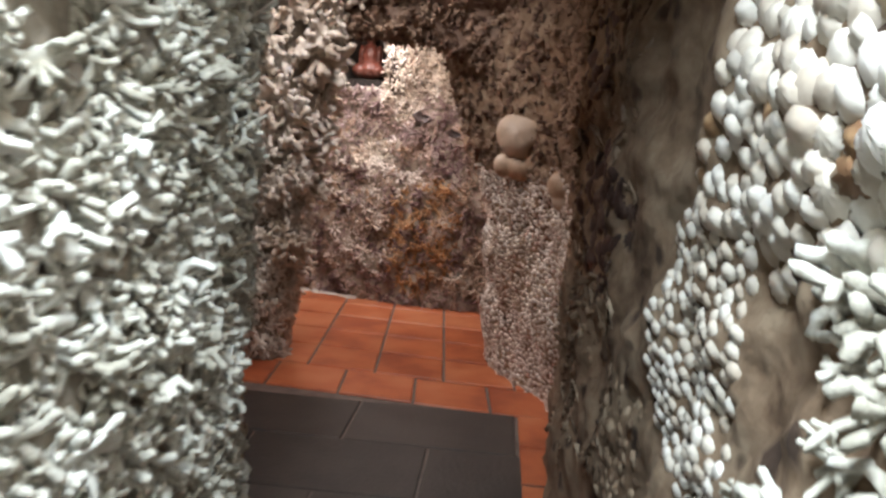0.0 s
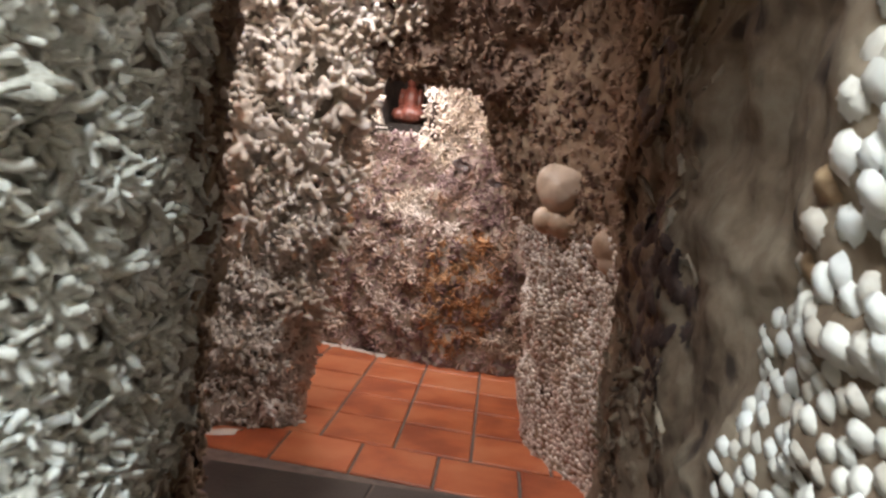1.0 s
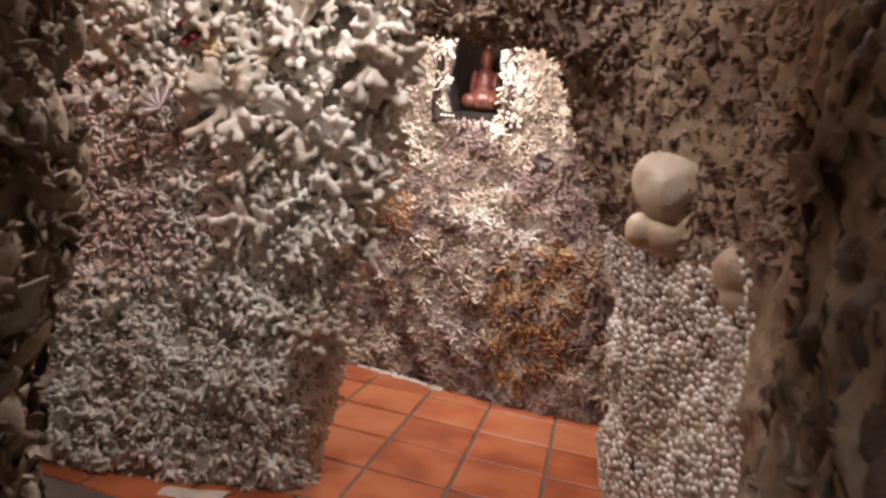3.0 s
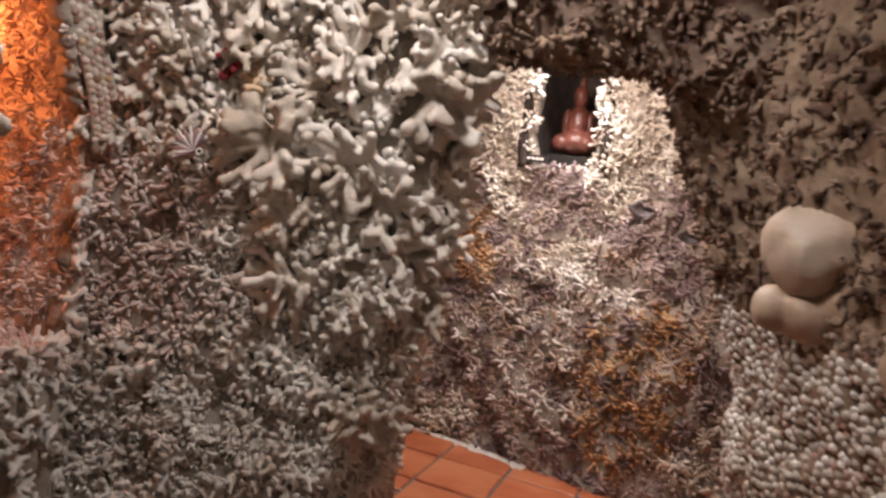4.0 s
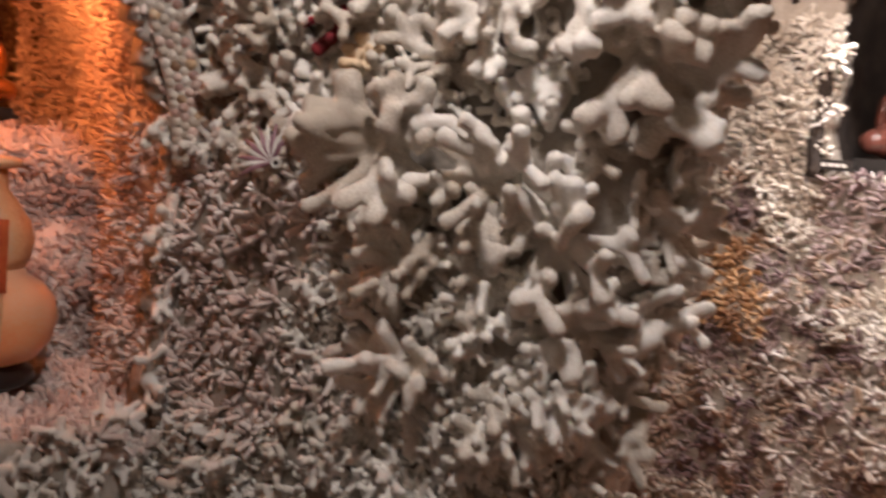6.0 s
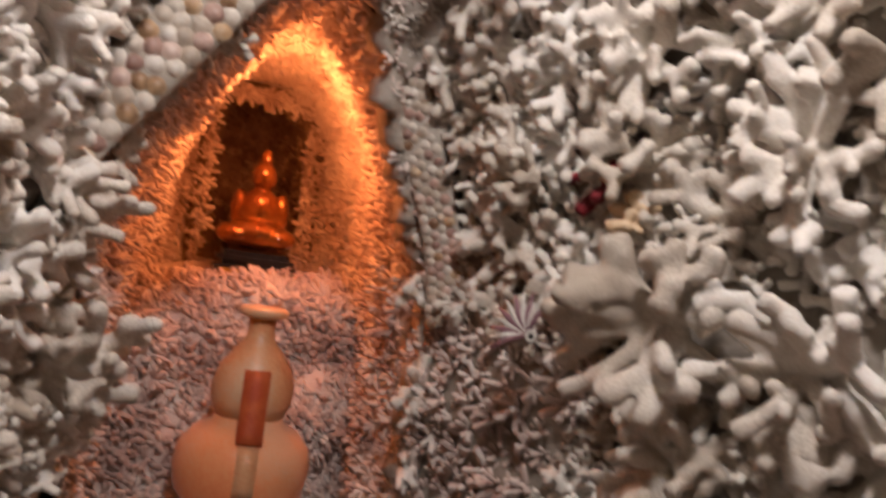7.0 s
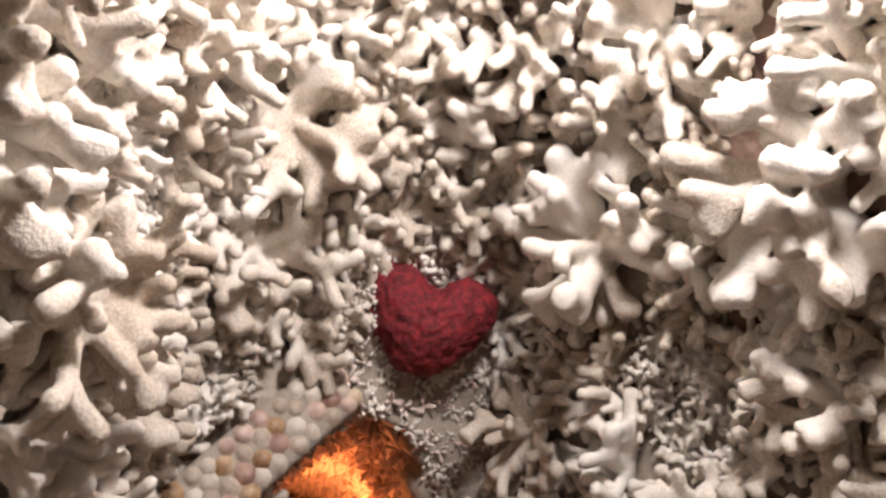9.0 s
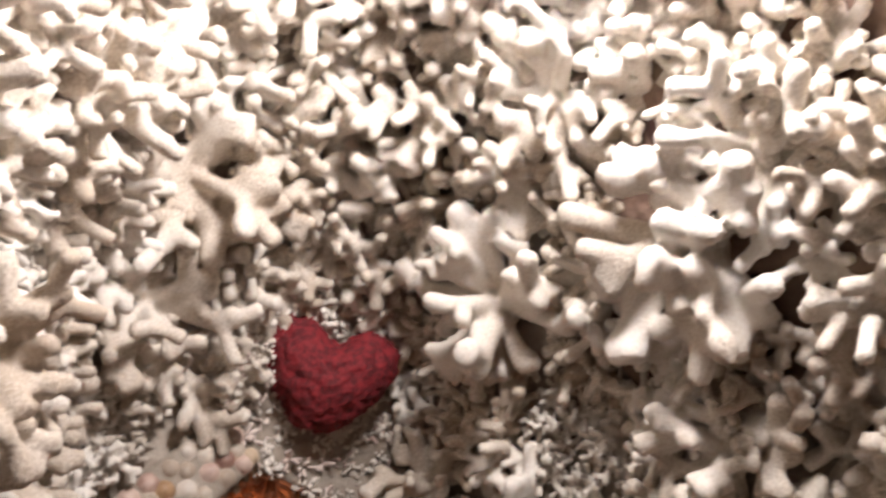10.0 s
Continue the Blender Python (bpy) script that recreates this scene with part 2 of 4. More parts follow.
def tube(path, radii, sides=7, flat=1.0, turn=0.0):
    """A rounded finger along a path: vertices and faces."""
    p = np.array(path, float)
    d = np.gradient(p, axis=0)
    d /= np.linalg.norm(d, axis=1, keepdims=True) + 1e-9
    ref = np.array([0.31, 0.87, 0.38]) if abs(d[0, 2]) > 0.8 else np.array([0.0, 0.0, 1.0])
    vs, fs = [], []
    for k in range(len(p)):
        a = np.cross(d[k], ref)
        a /= np.linalg.norm(a)
        b = np.cross(d[k], a)
        for s in range(sides):
            w = turn + s * math.tau / sides
            vs.append(p[k] + radii[k] * (math.cos(w) * a + flat * math.sin(w) * b))
    for k in range(len(p) - 1):
        for s in range(sides):
            t = (s + 1) % sides
            fs.append((k * sides + s, k * sides + t, (k + 1) * sides + t, (k + 1) * sides + s))
    vs.append(p[-1] + d[-1] * radii[-1] * 0.5)
    top = len(vs) - 1
    k = len(p) - 1
    fs.extend((k * sides + s, k * sides + (s + 1) % sides, top) for s in range(sides))
    return vs, fs


def joined(bits):
    vs, fs = [], []
    for v, f in bits:
        o = len(vs)
        vs.extend(v)
        fs.extend(tuple(i + o for i in q) for q in f)
    return vs, fs


def finger(start, way, length, r0, sides, rings, r, club=1.15, bend=0.25, flat=1.0, end=True):
    way = way / np.linalg.norm(way)
    side = np.cross(way, r.normal(size=3))
    side /= np.linalg.norm(side) + 1e-9
    full = end and sides > 6
    if full:
        rings += 1
    t = np.linspace(0, 1, rings)
    if end:
        t = np.concatenate([np.linspace(0, 0.76, rings - 3), [0.9, 0.975, 1.0]]) if full else np.concatenate([np.linspace(0, 0.78, rings - 2), [0.93, 1.0]])
    pts = start + np.outer(t * length, way) + np.outer(bend * length * t**2, side)
    prof = (0.9 + (club - 0.9) * t) * (1 + 0.09 * r.normal(size=rings))
    if full:
        prof[-3:] *= np.array([0.93, 0.66, 0.22])
    elif end:
        prof[-2:] *= np.array([0.86, 0.48])
    return tube(pts, r0 * prof, sides, flat, r.random() * 6), pts[-1], pts[-1] - pts[-2]


def tuft(name, mat, seed, fingers, length, thick, spread=0.92, sides=4, rings=4, club=1.1):
    """A small colony of plain blunt fingers."""
    r = np.random.default_rng(seed)
    bits = []
    for k in range(fingers):
        th = spread * math.acos(1 - (k + 0.5) / fingers) * (0.8 + 0.4 * r.random())
        ph = k * 2.39996 + r.normal() * 0.4
        w = np.array([math.sin(th) * math.cos(ph), math.sin(th) * math.sin(ph), math.cos(th)])
        bits.append(finger(np.array([w[0], w[1], 0]) * thick * 1.5, w, length * (0.6 + 0.7 * r.random()), thick * (0.75 + 0.5 * r.random()), sides, rings, r, club, 0.3)[0])
    return mesh_from(name, *joined(bits), mat)


def voxel_fused(name, v, f, mat, voxel, triangles, relax=1):
    """One skin round overlapping bodies, relaxed and thinned to a number of triangles."""
    ob = new("fusing", mesh_from("fusing", v, f, mat))
    r = ob.modifiers.new("skin", "REMESH")
    r.mode, r.voxel_size = "VOXEL", voxel
    w = ob.modifiers.new("relax", "SMOOTH")
    w.factor, w.iterations = 0.5, relax
    count = len(ob.evaluated_get(bpy.context.evaluated_depsgraph_get()).data.polygons) * 2
    if count > triangles:
        d = ob.modifiers.new("thin", "DECIMATE")
        d.ratio = triangles / count
    me = bpy.data.meshes.new_from_object(ob.evaluated_get(bpy.context.evaluated_depsgraph_get()))
    me.name = name
    raw = ob.data
    bpy.data.objects.remove(ob)
    bpy.data.meshes.remove(raw)
    me.materials.clear()
    me.materials.append(mat)
    me.shade_smooth()
    return me


def branch(bits, r, start, way, length, r0, stubs, flat, sides=8):
    """A stout stem that tapers a little, with short blunt stubs along its sides and a knobbed end."""
    v, tip, d = finger(start, way, length, r0, sides, 6, r, 1.08, 0.16, flat)
    bits.append(v)
    way = way / np.linalg.norm(way)
    across = np.cross(way, np.array([0, 0, 1.0]) + r.normal(size=3) * 0.35)
    across /= np.linalg.norm(across) + 1e-9
    for k in range(stubs):
        t = r.uniform(0.5, 0.92)
        s = 1 if (k % 2) else -1
        p = start + (tip - start) * t
        w = way * r.uniform(0.55, 1.1) + across * s * r.uniform(0.6, 1.0) + np.array([0, 0, r.uniform(-0.05, 0.55)])
        bits.append(finger(p, w, r0 * r.uniform(2.4, 4.6), r0 * r.uniform(0.75, 0.98), sides, 5, r, 1.15, 0.15, flat)[0])


def colony(name, mat, seed, stems, reach, r0, stubs=3, flat=0.8, web=0.34, triangles=3600, low=18, high=80):
    """A branching colony of stout blunt fingers grown together at the foot."""
    r = np.random.default_rng(seed)
    bits = []
    for k in range(stems):
        f = (k + 0.5) / stems
        th = radians(low + (high - low) * math.sqrt(f)) + r.normal() * 0.12
        ph = k * 2.39996 + r.normal() * 0.25
        w = np.array([math.sin(th) * math.cos(ph), math.sin(th) * math.sin(ph), math.cos(th)])
        branch(bits, r, w * np.array([1, 1, 0.3]) * r0 * 0.8, w, reach * r.uniform(0.62, 1.0) * (0.72 + 0.28 * math.sin(th)), r0 * r.uniform(0.85, 1.2), max(0, stubs + int(r.integers(-1, 2))), 1 + (flat - 1) * r.random())
    v, f = spun([(max(1e-4, math.sin(math.pi * k / 8)) * reach * web, -math.cos(math.pi * k / 8) * reach * web * 0.6) for k in range(9)], 14)
    bits.append((v, f))
    v, f = joined(bits)
    v = np.array(v, float)
    for i, p in enumerate(v):
        v[i] = p + np.array(noise.noise_vector(Vector(p) * (0.5 / r0) + Vector((seed, 0, 0)))) * r0 * 0.17
    return voxel_fused(name, v.tolist(), f, mat, r0 * 0.34, triangles)


def plate_shell(name, mat, seed):
    """A broken oyster-like shell: a cupped irregular disc with a rim, unit radius."""
    r = np.random.default_rng(seed)
    n = 14
    edge = 1 + 0.22 * r.normal(size=n)
    vs, fs = [(0, 0, -0.12)], []
    for t, lift in ((0.35, -0.05), (0.7, 0.1), (1.0, 0.3), (1.0, 0.22), (0.6, -0.06)):
        for s in range(n):
            w = s * math.tau / n
            vs.append((math.cos(w) * t * edge[s], math.sin(w) * t * edge[s] * 0.75, lift + 0.08 * r.normal()))
    fs.extend((0, 1 + s, 1 + (s + 1) % n) for s in range(n))
    for k in range(4):
        a, c = 1 + k * n, 1 + (k + 1) * n
        fs.extend((a + s, c + s, c + (s + 1) % n, a + (s + 1) % n) for s in range(n))
    return mesh_from(name, vs, fs, mat)


def dome_shell(name, mat, ribs=10, rings=3, ridge=0.06, height=0.45, point=0.0):
    """A cockle lying on its rim: a ribbed dome with an off-centre beak, unit radius."""
    vs, fs = [(0, 0.35 * point, height)], []
    n = ribs * 2
    for k in range(1, rings + 1):
        t = k / rings
        for s in range(n):
            w = s * math.tau / n
            rr = t * (1 + (ridge if s % 2 else -ridge))
            y = math.sin(w) * rr
            vs.append((math.cos(w) * rr * (1 - 0.25 * point * max(0, math.sin(w))), y + 0.35 * point * (1 - t), height * (1 - t**2.2) * (1 + (ridge if s % 2 else -ridge) * 1.6) + 0.5 * ridge * t * (1 if s % 2 else -1) - (0.1 if k == rings else 0)))
    fs.extend((0, 1 + s, 1 + (s + 1) % n) for s in range(n))
    for k in range(rings - 1):
        a, b = 1 + k * n, 1 + (k + 1) * n
        fs.extend((a + s, b + s, b + (s + 1) % n, a + (s + 1) % n) for s in range(n))
    return mesh_from(name, vs, fs, mat)


def spun(profile, sides=24):
    """A turned body about z from (radius, height) pairs."""
    vs, fs = [], []
    for r, z in profile:
        vs.extend((r * math.cos(s * math.tau / sides), r * math.sin(s * math.tau / sides), z) for s in range(sides))
    for k in range(len(profile) - 1):
        fs.extend((k * sides + s, k * sides + (s + 1) % sides, (k + 1) * sides + (s + 1) % sides, (k + 1) * sides + s) for s in range(sides))
    fs.append(tuple(range(sides))[::-1])
    fs.append(tuple((len(profile) - 1) * sides + s for s in range(sides)))
    return vs, fs


def block(x0, x1, y0, y1, z0, z1, bevel=0.0):
    bm = bmesh.new()
    bmesh.ops.create_cube(bm, size=1)
    bmesh.ops.transform(bm, matrix=Matrix.Translation(((x0 + x1) / 2, (y0 + y1) / 2, (z0 + z1) / 2)) @ Matrix.Diagonal((x1 - x0, y1 - y0, z1 - z0, 1)), verts=bm.verts)
    if bevel:
        bmesh.ops.bevel(bm, geom=bm.edges[:], offset=bevel, segments=2, affect="EDGES")
    v = [tuple(q.co) for q in bm.verts]
    bm.verts.index_update()
    f = [tuple(q.index for q in p.verts) for p in bm.faces]
    bm.free()
    return v, f

# ---- large structure ----
ZS = [-0.03, 0.5, 1.0, 1.4, 1.65, 1.9, 2.1, 2.25]
LEAN_IN = [0, 0, 0, 0.01, 0.09, 0.22, 0.42, 0.72]
HEART_OF_BAY = np.array([-0.5, 2.3])


def vaulted(plan, amount=1.0, foot=None):
    rows = []
    for z, f in zip(ZS, LEAN_IN):
        row = []
        for k, (x, y) in enumerate(plan):
            q = np.array([x, y]) + (HEART_OF_BAY - (x, y)) * f * (amount if np.isscalar(amount) else amount[k])
            row.append((*q, z))
        rows.append(row)
    return rows


def in_niche(x, y, z):
    """The mouth of the amber niche in the corner of the bay."""
    if not (0.57 < z < 1.66 and x < -1.15):
        return False
    left = np.interp(z, [0.5, 1.25, 1.4, 1.5, 1.637, 1.7], [2.46, 2.46, 2.55, 2.62, 2.715, 2.76])
    right = np.interp(z, [0.5, 1.10, 1.184, 1.308, 1.45, 1.6, 1.68], [3.09, 3.09, 3.076, 3.016, 2.955, 2.892, 2.82])
    return left < y < right and x < -1.2


LEFT = [(-0.25, -1.6), (-0.12, -0.5), (-0.08, 0.4), (-0.07, 0.9), (-0.20, 1.4), (-0.42, 1.93), (-0.62, 2.12)]
BAY = [(-0.62, 2.12), (-0.95, 2.30), (-1.30, 2.45), (-1.40, 2.75), (-1.45, 3.11)]
CORAL = [(-1.45, 3.11), (-1.15, 3.14), (-0.85, 3.20), (-0.58, 3.25), (-0.47, 3.38), (-0.55, 3.65), (-0.95, 3.95), (-1.7, 4.2)]
left_sheet = Sheet([[(x, y, z) for x, y in LEFT] for z in ZS], 0.03, 0.03)
bay_sheet = Sheet(vaulted(BAY), 0.013, 0.02, keep=lambda x, y, z: not in_niche(x, y, z))
pier_rows = vaulted(CORAL, [1, 1, 1, 1, 0.5, 0, 0, 0])
for row in pier_rows:
    for k, w in ((2, 0.3), (3, 1.0), (4, 1.0), (5, 1.0), (6, 0.4)):
        x, y, z = row[k]
        row[k] = (x + w * float(np.interp(z, [0, 0.6, 1.0, 1.4], [-0.16, -0.11, -0.06, 0.0])), y, z)
coral_sheet = Sheet(pier_rows, 0.03, 0.025, keep=lambda x, y, z: not in_niche(x, y, z))
wall_left = left_sheet.build("wall_left", M_MORTAR, "rough mortar wall crusted with pale coral in the entrance")
wall_bay = bay_sheet.build("wall_bay", M_MORTAR, "curved grotto wall with a niche, crusted with white coral", 0.06)
wall_coral = coral_sheet.build("wall_coral", M_MORTAR, "grotto wall pier covered with white finger coral", 0.06)

RIGHT = [(0.85, -1.6), (0.68, -0.5), (0.60, 0.3), (0.565, 0.8), (0.555, 1.25), (0.53, 1.6), (0.505, 1.9), (0.50, 2.1), (0.57, 2.45), (0.59, 2.8),
         (0.53, 3.05), (0.38, 3.3), (0.30, 3.45), (0.24, 3.65), (0.32, 3.95), (0.6, 4.3)]
SHIFT = {0.0: 0.04, 0.35: 0.02, 0.66: 0, 0.9: -0.045, 1.07: -0.105, 1.25: -0.175, 1.4: -0.23, 1.7: -0.3, 2.25: -0.3}
right_rows = []
for z, s in SHIFT.items():
    right_rows.append([(x + s * (0, 0, 0, 0, 0, 0, 0, 0, 0, 0.1, 0.4, 0.7, 1, 1, 1, 0.5)[k], y, z - 0.03 * (z == 0)) for k, (x, y) in enumerate(RIGHT)])
right_sheet = Sheet(right_rows, 0.022, 0.03, flip=True)
wall_right = right_sheet.build("wall_right", M_PLASTER, "stained plaster wall with shell mosaic beside the passage")

BACK_Z = {-0.03: [5.15, 4.95, 4.9, 4.78, 4.67, 4.63, 4.62, 4.45], 0.6: [5.2, 5.02, 4.96, 4.88, 4.8, 4.74, 4.66, 4.45],
          1.1: [5.25, 5.08, 5.02, 4.99, 4.95, 4.85, 4.66, 4.4], 1.35: [5.25, 5.08, 5.02, 5.0, 4.97, 4.86, 4.62, 4.35],
          1.7: [5.2, 5.0, 4.96, 4.95, 4.92, 4.8, 4.55, 4.3], 2.15: [5.0, 4.85, 4.85, 4.85, 4.8, 4.7, 4.5, 4.25]}
BACK_X = [-1.9, -1.2, -0.9, -0.6, -0.3, 0.0, 0.25, 0.6]


def in_shrine(x, y, z):
    return 1.31 < z < 1.98 and -0.79 < x < -0.48


back_sheet = Sheet([[(x, y, z) for x, y in zip(BACK_X, ys)] for z, ys in BACK_Z.items()], 0.025, 0.05, flip=False, freq=6.5, keep=lambda x, y, z: not in_shrine(x, y, z))
wall_back = back_sheet.build("wall_back", M_MORTAR, "chamber wall with a shrine niche, crusted with tawny coral", 0.06)

# the arch over the passage
ARCH_X = [-0.85, -0.6, -0.4, -0.2, -0.05, 0.1, 0.25, 0.45, 0.75]
ARCH_Z = [1.50, 1.49, 1.455, 1.43, 1.425, 1.375, 1.30, 1.2, 1.1]
arch_rows = []
for dy, dz in ((2.75, 2.2), (3.0, 1.85), (3.2, 1.6), (3.27, 1.46)):
    arch_rows.append([(x, dy, max(dz, zb + 0.04 * (dz - 1.3))) for x, zb in zip(ARCH_X, ARCH_Z)])
for dy, up in ((3.33, 0.0), (3.45, 0.05), (3.6, 0.12), (3.68, 0.3), (3.70, 0.7)):
    arch_rows.append([(x, dy, zb + up) for x, zb in zip(ARCH_X, ARCH_Z)])
arch_sheet = Sheet(arch_rows, 0.03, 0.025, flip=True)
arch = arch_sheet.build("wall_arch", M_ARCH, "pitted brown stone arch over the passage", 0.0)

# niche in the bay
NICHE = [
    (-1.435, [(2.49, 0.5), (2.49, 0.9), (2.49, 1.27), (2.62, 1.50), (2.79, 1.70), (2.915, 1.58), (3.0, 1.38), (3.09, 1.15), (3.10, 0.5)]),
    (-1.75, [(2.54, 0.5), (2.54, 0.9), (2.55, 1.25), (2.68, 1.50), (2.83, 1.69), (2.98, 1.60), (3.08, 1.42), (3.13, 1.10), (3.13, 0.5)]),
    (-2.10, [(2.62, 0.5), (2.63, 1.0), (2.66, 1.30), (2.75, 1.58), (2.88, 1.70), (3.04, 1.66), (3.15, 1.48), (3.21, 1.10), (3.21, 0.5)]),
    (-2.48, [(2.70, 0.5), (2.71, 1.0), (2.73, 1.30), (2.79, 1.58), (2.89, 1.68), (3.05, 1.68), (3.18, 1.52), (3.25, 1.15), (3.25, 0.5)]),
]
niche_sheet = Sheet([[(x, y, z) for y, z in ring] for x, ring in NICHE], 0.03, 0.02, flip=True)
wall_niche = niche_sheet.build("wall_niche", M_PINK, "rough rosy coral lining of a lit niche", 0.008)
nback = Sheet([[(-2.46, y, z) for y in (2.6, 2.8, 3.0, 3.15, 3.35)] for z in (0.9, 1.2, 1.5, 1.8)], 0.03, 0.02,
              keep=lambda x, y, z: not (2.83 < y < 3.13 and 1.1 < z < 1.62))
wall_niche_back = nback.build("wall_niche_back", M_PINK, "rough back of the lit niche with a dark recess", 0.03)
# recess lined in brown crust, which also paints in the shade behind the statue
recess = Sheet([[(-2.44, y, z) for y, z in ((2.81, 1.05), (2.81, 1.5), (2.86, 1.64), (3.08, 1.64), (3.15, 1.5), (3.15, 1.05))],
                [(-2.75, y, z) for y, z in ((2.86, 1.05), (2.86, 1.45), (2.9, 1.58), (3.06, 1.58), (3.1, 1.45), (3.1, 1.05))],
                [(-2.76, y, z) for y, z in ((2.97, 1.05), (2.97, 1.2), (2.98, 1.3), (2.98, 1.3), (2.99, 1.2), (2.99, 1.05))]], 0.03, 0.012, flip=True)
wall_recess = recess.build("wall_recess", M_BROWN, "brown crusted recess behind the statue, its shade put into the colour", 0.02)
ledge_rows = [[(x, y, z) for y in (2.4, 2.65, 2.9, 3.1, 3.3)] for x, z in ((-2.8, 1.10), (-2.4, 1.10), (-2.08, 1.10), (-1.99, 0.98), (-1.95, 0.8), (-1.92, 0.62), (-1.86, 0.555), (-1.6, 0.555), (-1.42, 0.55))]
ledge_sheet = Sheet(ledge_rows, 0.025, 0.035, flip=True)
ledge = ledge_sheet.build("niche_ledge", M_PINK, "stepped rosy coral ledge in the niche", 0.04)

# shrine niche in the chamber
SHRINE = [(4.97, [(-0.87, 1.3), (-0.87, 1.6), (-0.85, 1.95), (-0.64, 2.02), (-0.43, 1.95), (-0.40, 1.6), (-0.40, 1.3)]),
          (5.25, [(-0.85, 1.3), (-0.85, 1.6), (-0.82, 1.90), (-0.64, 1.97), (-0.46, 1.90), (-0.42, 1.6), (-0.42, 1.3)]),
          (5.5, [(-0.80, 1.3), (-0.80, 1.6), (-0.76, 1.85), (-0.64, 1.9), (-0.52, 1.85), (-0.47, 1.6), (-0.47, 1.3)]),
          (5.51, [(-0.66, 1.3), (-0.66, 1.5), (-0.65, 1.6), (-0.64, 1.6), (-0.62, 1.6), (-0.61, 1.5), (-0.61, 1.3)])]
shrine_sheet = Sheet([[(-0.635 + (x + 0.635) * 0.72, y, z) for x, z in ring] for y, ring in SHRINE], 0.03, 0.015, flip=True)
wall_shrine = shrine_sheet.build("wall_shrine", M_SHADED, "shrine niche lining, its shade painted dark", 0.04)
shelf = Sheet([[(x, y, 1.315) for x in (-0.84, -0.70, -0.56, -0.43)] for y in (5.03, 5.2, 5.4, 5.55)], 0.03, 0.008, flip=False)
shrine_ledge = shelf.build("shrine_ledge", M_WHITE, "pale plaster sill of the shrine niche", 0.03)

# floor and ceiling
floor_mesh = block(-2.9, 1.2, -1.8, 5.8, -0.25, -0.006)
floor = tagged(new("floor", mesh_from("floor", *floor_mesh, M_GROUT, False)), "tiled grotto floor of terracotta and dark slabs", "floor", kind="structure")
roof = [block(-2.9, 1.2, 0.2, 6.2, 2.24, 2.36), block(-0.6, 1.2, 0.2, 1.85, 1.78, 2.24), block(-2.9, -0.45, -1.8, 0.2, 2.5, 2.6), block(-0.45, 1.2, -1.8, -0.95, 2.5, 2.6)]
ceiling = tagged(new("ceiling", mesh_from("ceiling", *joined(roof), M_PLASTER, False)), "rough plaster ceiling of the grotto", "ceiling", kind="structure")
shell_walls = [block(-3.0, -2.9, -1.8, 6.2, -0.2, 2.6), block(1.1, 1.2, -1.8, 6.2, -0.2, 2.6), block(-2.9, 1.1, 5.7, 5.8, -0.2, 2.6), block(-2.9, 1.1, -1.9, -1.8, -0.2, 2.6)]
outer = tagged(new("wall_outer", mesh_from("wall_outer", *joined(shell_walls), M_PLASTER, False)), "plain rough outer wall of the grotto", "wall", kind="structure")

# ---- pieces ----
HERO = [colony("finger_coral", M_CORAL, 100 + k, 19, 0.112, 0.0120, 2, 0.8, 0.26, 5000, 12, 80) for k in range(5)] + [colony("finger_coral", M_CORAL, 120 + k, 14, 0.108, 0.0138, 3, 0.65, 0.30, 5000, 14, 80) for k in range(4)]
BIG = [colony("finger_coral", M_CORAL, 130 + k, 15, 0.104, 0.0128, 2, 0.8, 0.28, 2500, 12, 84) for k in range(4)] + [colony("finger_coral", M_CORAL, 140 + k, 11, 0.098, 0.0145, 2, 0.7, 0.32, 2500, 14, 82) for k in range(3)]
MID = [colony("knob_coral", M_CORAL, 200 + k, 8, 0.056, 0.0100, 1, 0.85, 0.36, 500, 8, 76) for k in range(5)]
FINE = [colony("nub_coral", M_CORALG, 230 + k, 16, 0.036, 0.0046, 1, 1.0, 0.5, 400, 8, 84) for k in range(4)]
ROUGH = [colony("stag_coral", M_OLD, 240 + k, 10, 0.054, 0.0064, 1, 0.65, 0.36, 440, 20, 80) for k in range(5)]
LUMP = [colony("lump_coral", M_CORALG, 270 + k, 12, 0.058, 0.0082, 1, 0.9, 0.5, 560, 8, 84) for k in range(3)]
TUFT = [tuft("coral_tuft", M_CORALG, 300 + k, 13, 0.021, 0.0052, club=1.2, rings=3) for k in range(4)]
ROSY = [tuft("coral_tuft", M_PINK, 330 + k, 10, 0.027, 0.0052, 0.9, club=1.2, rings=3) for k in range(4)]
TAWNY = [tuft("coral_tuft", M_BACK, 360 + k, 9, 0.034, 0.0064, rings=3) for k in range(5)]
OCHRE = [tuft("coral_tuft", M_OCHRE, 380 + k, 10, 0.034, 0.0064, rings=3) for k in range(3)]
SNOW = [tuft("coral_tuft", M_CORAL, 390 + k, 11, 0.034, 0.0070, club=1.2, rings=3) for k in range(3)]
CRUST = [colony("brown_tuft", M_BROWN, 400 + k, 11, 0.027, 0.0058, 0, 1.0, 0.6, 170, 6, 80) for k in range(4)]
OLDTUFT = [tuft("pale_tuft", M_OLD, 440 + k, 12, 0.030, 0.0056, club=1.15, rings=3) for k in range(3)]
LUMPS = [colony("plaster_lump", M_PLASTER, 460 + k, 9, 0.03, 0.0085, 0, 0.6, 0.7, 150, 20, 85) for k in range(3)]
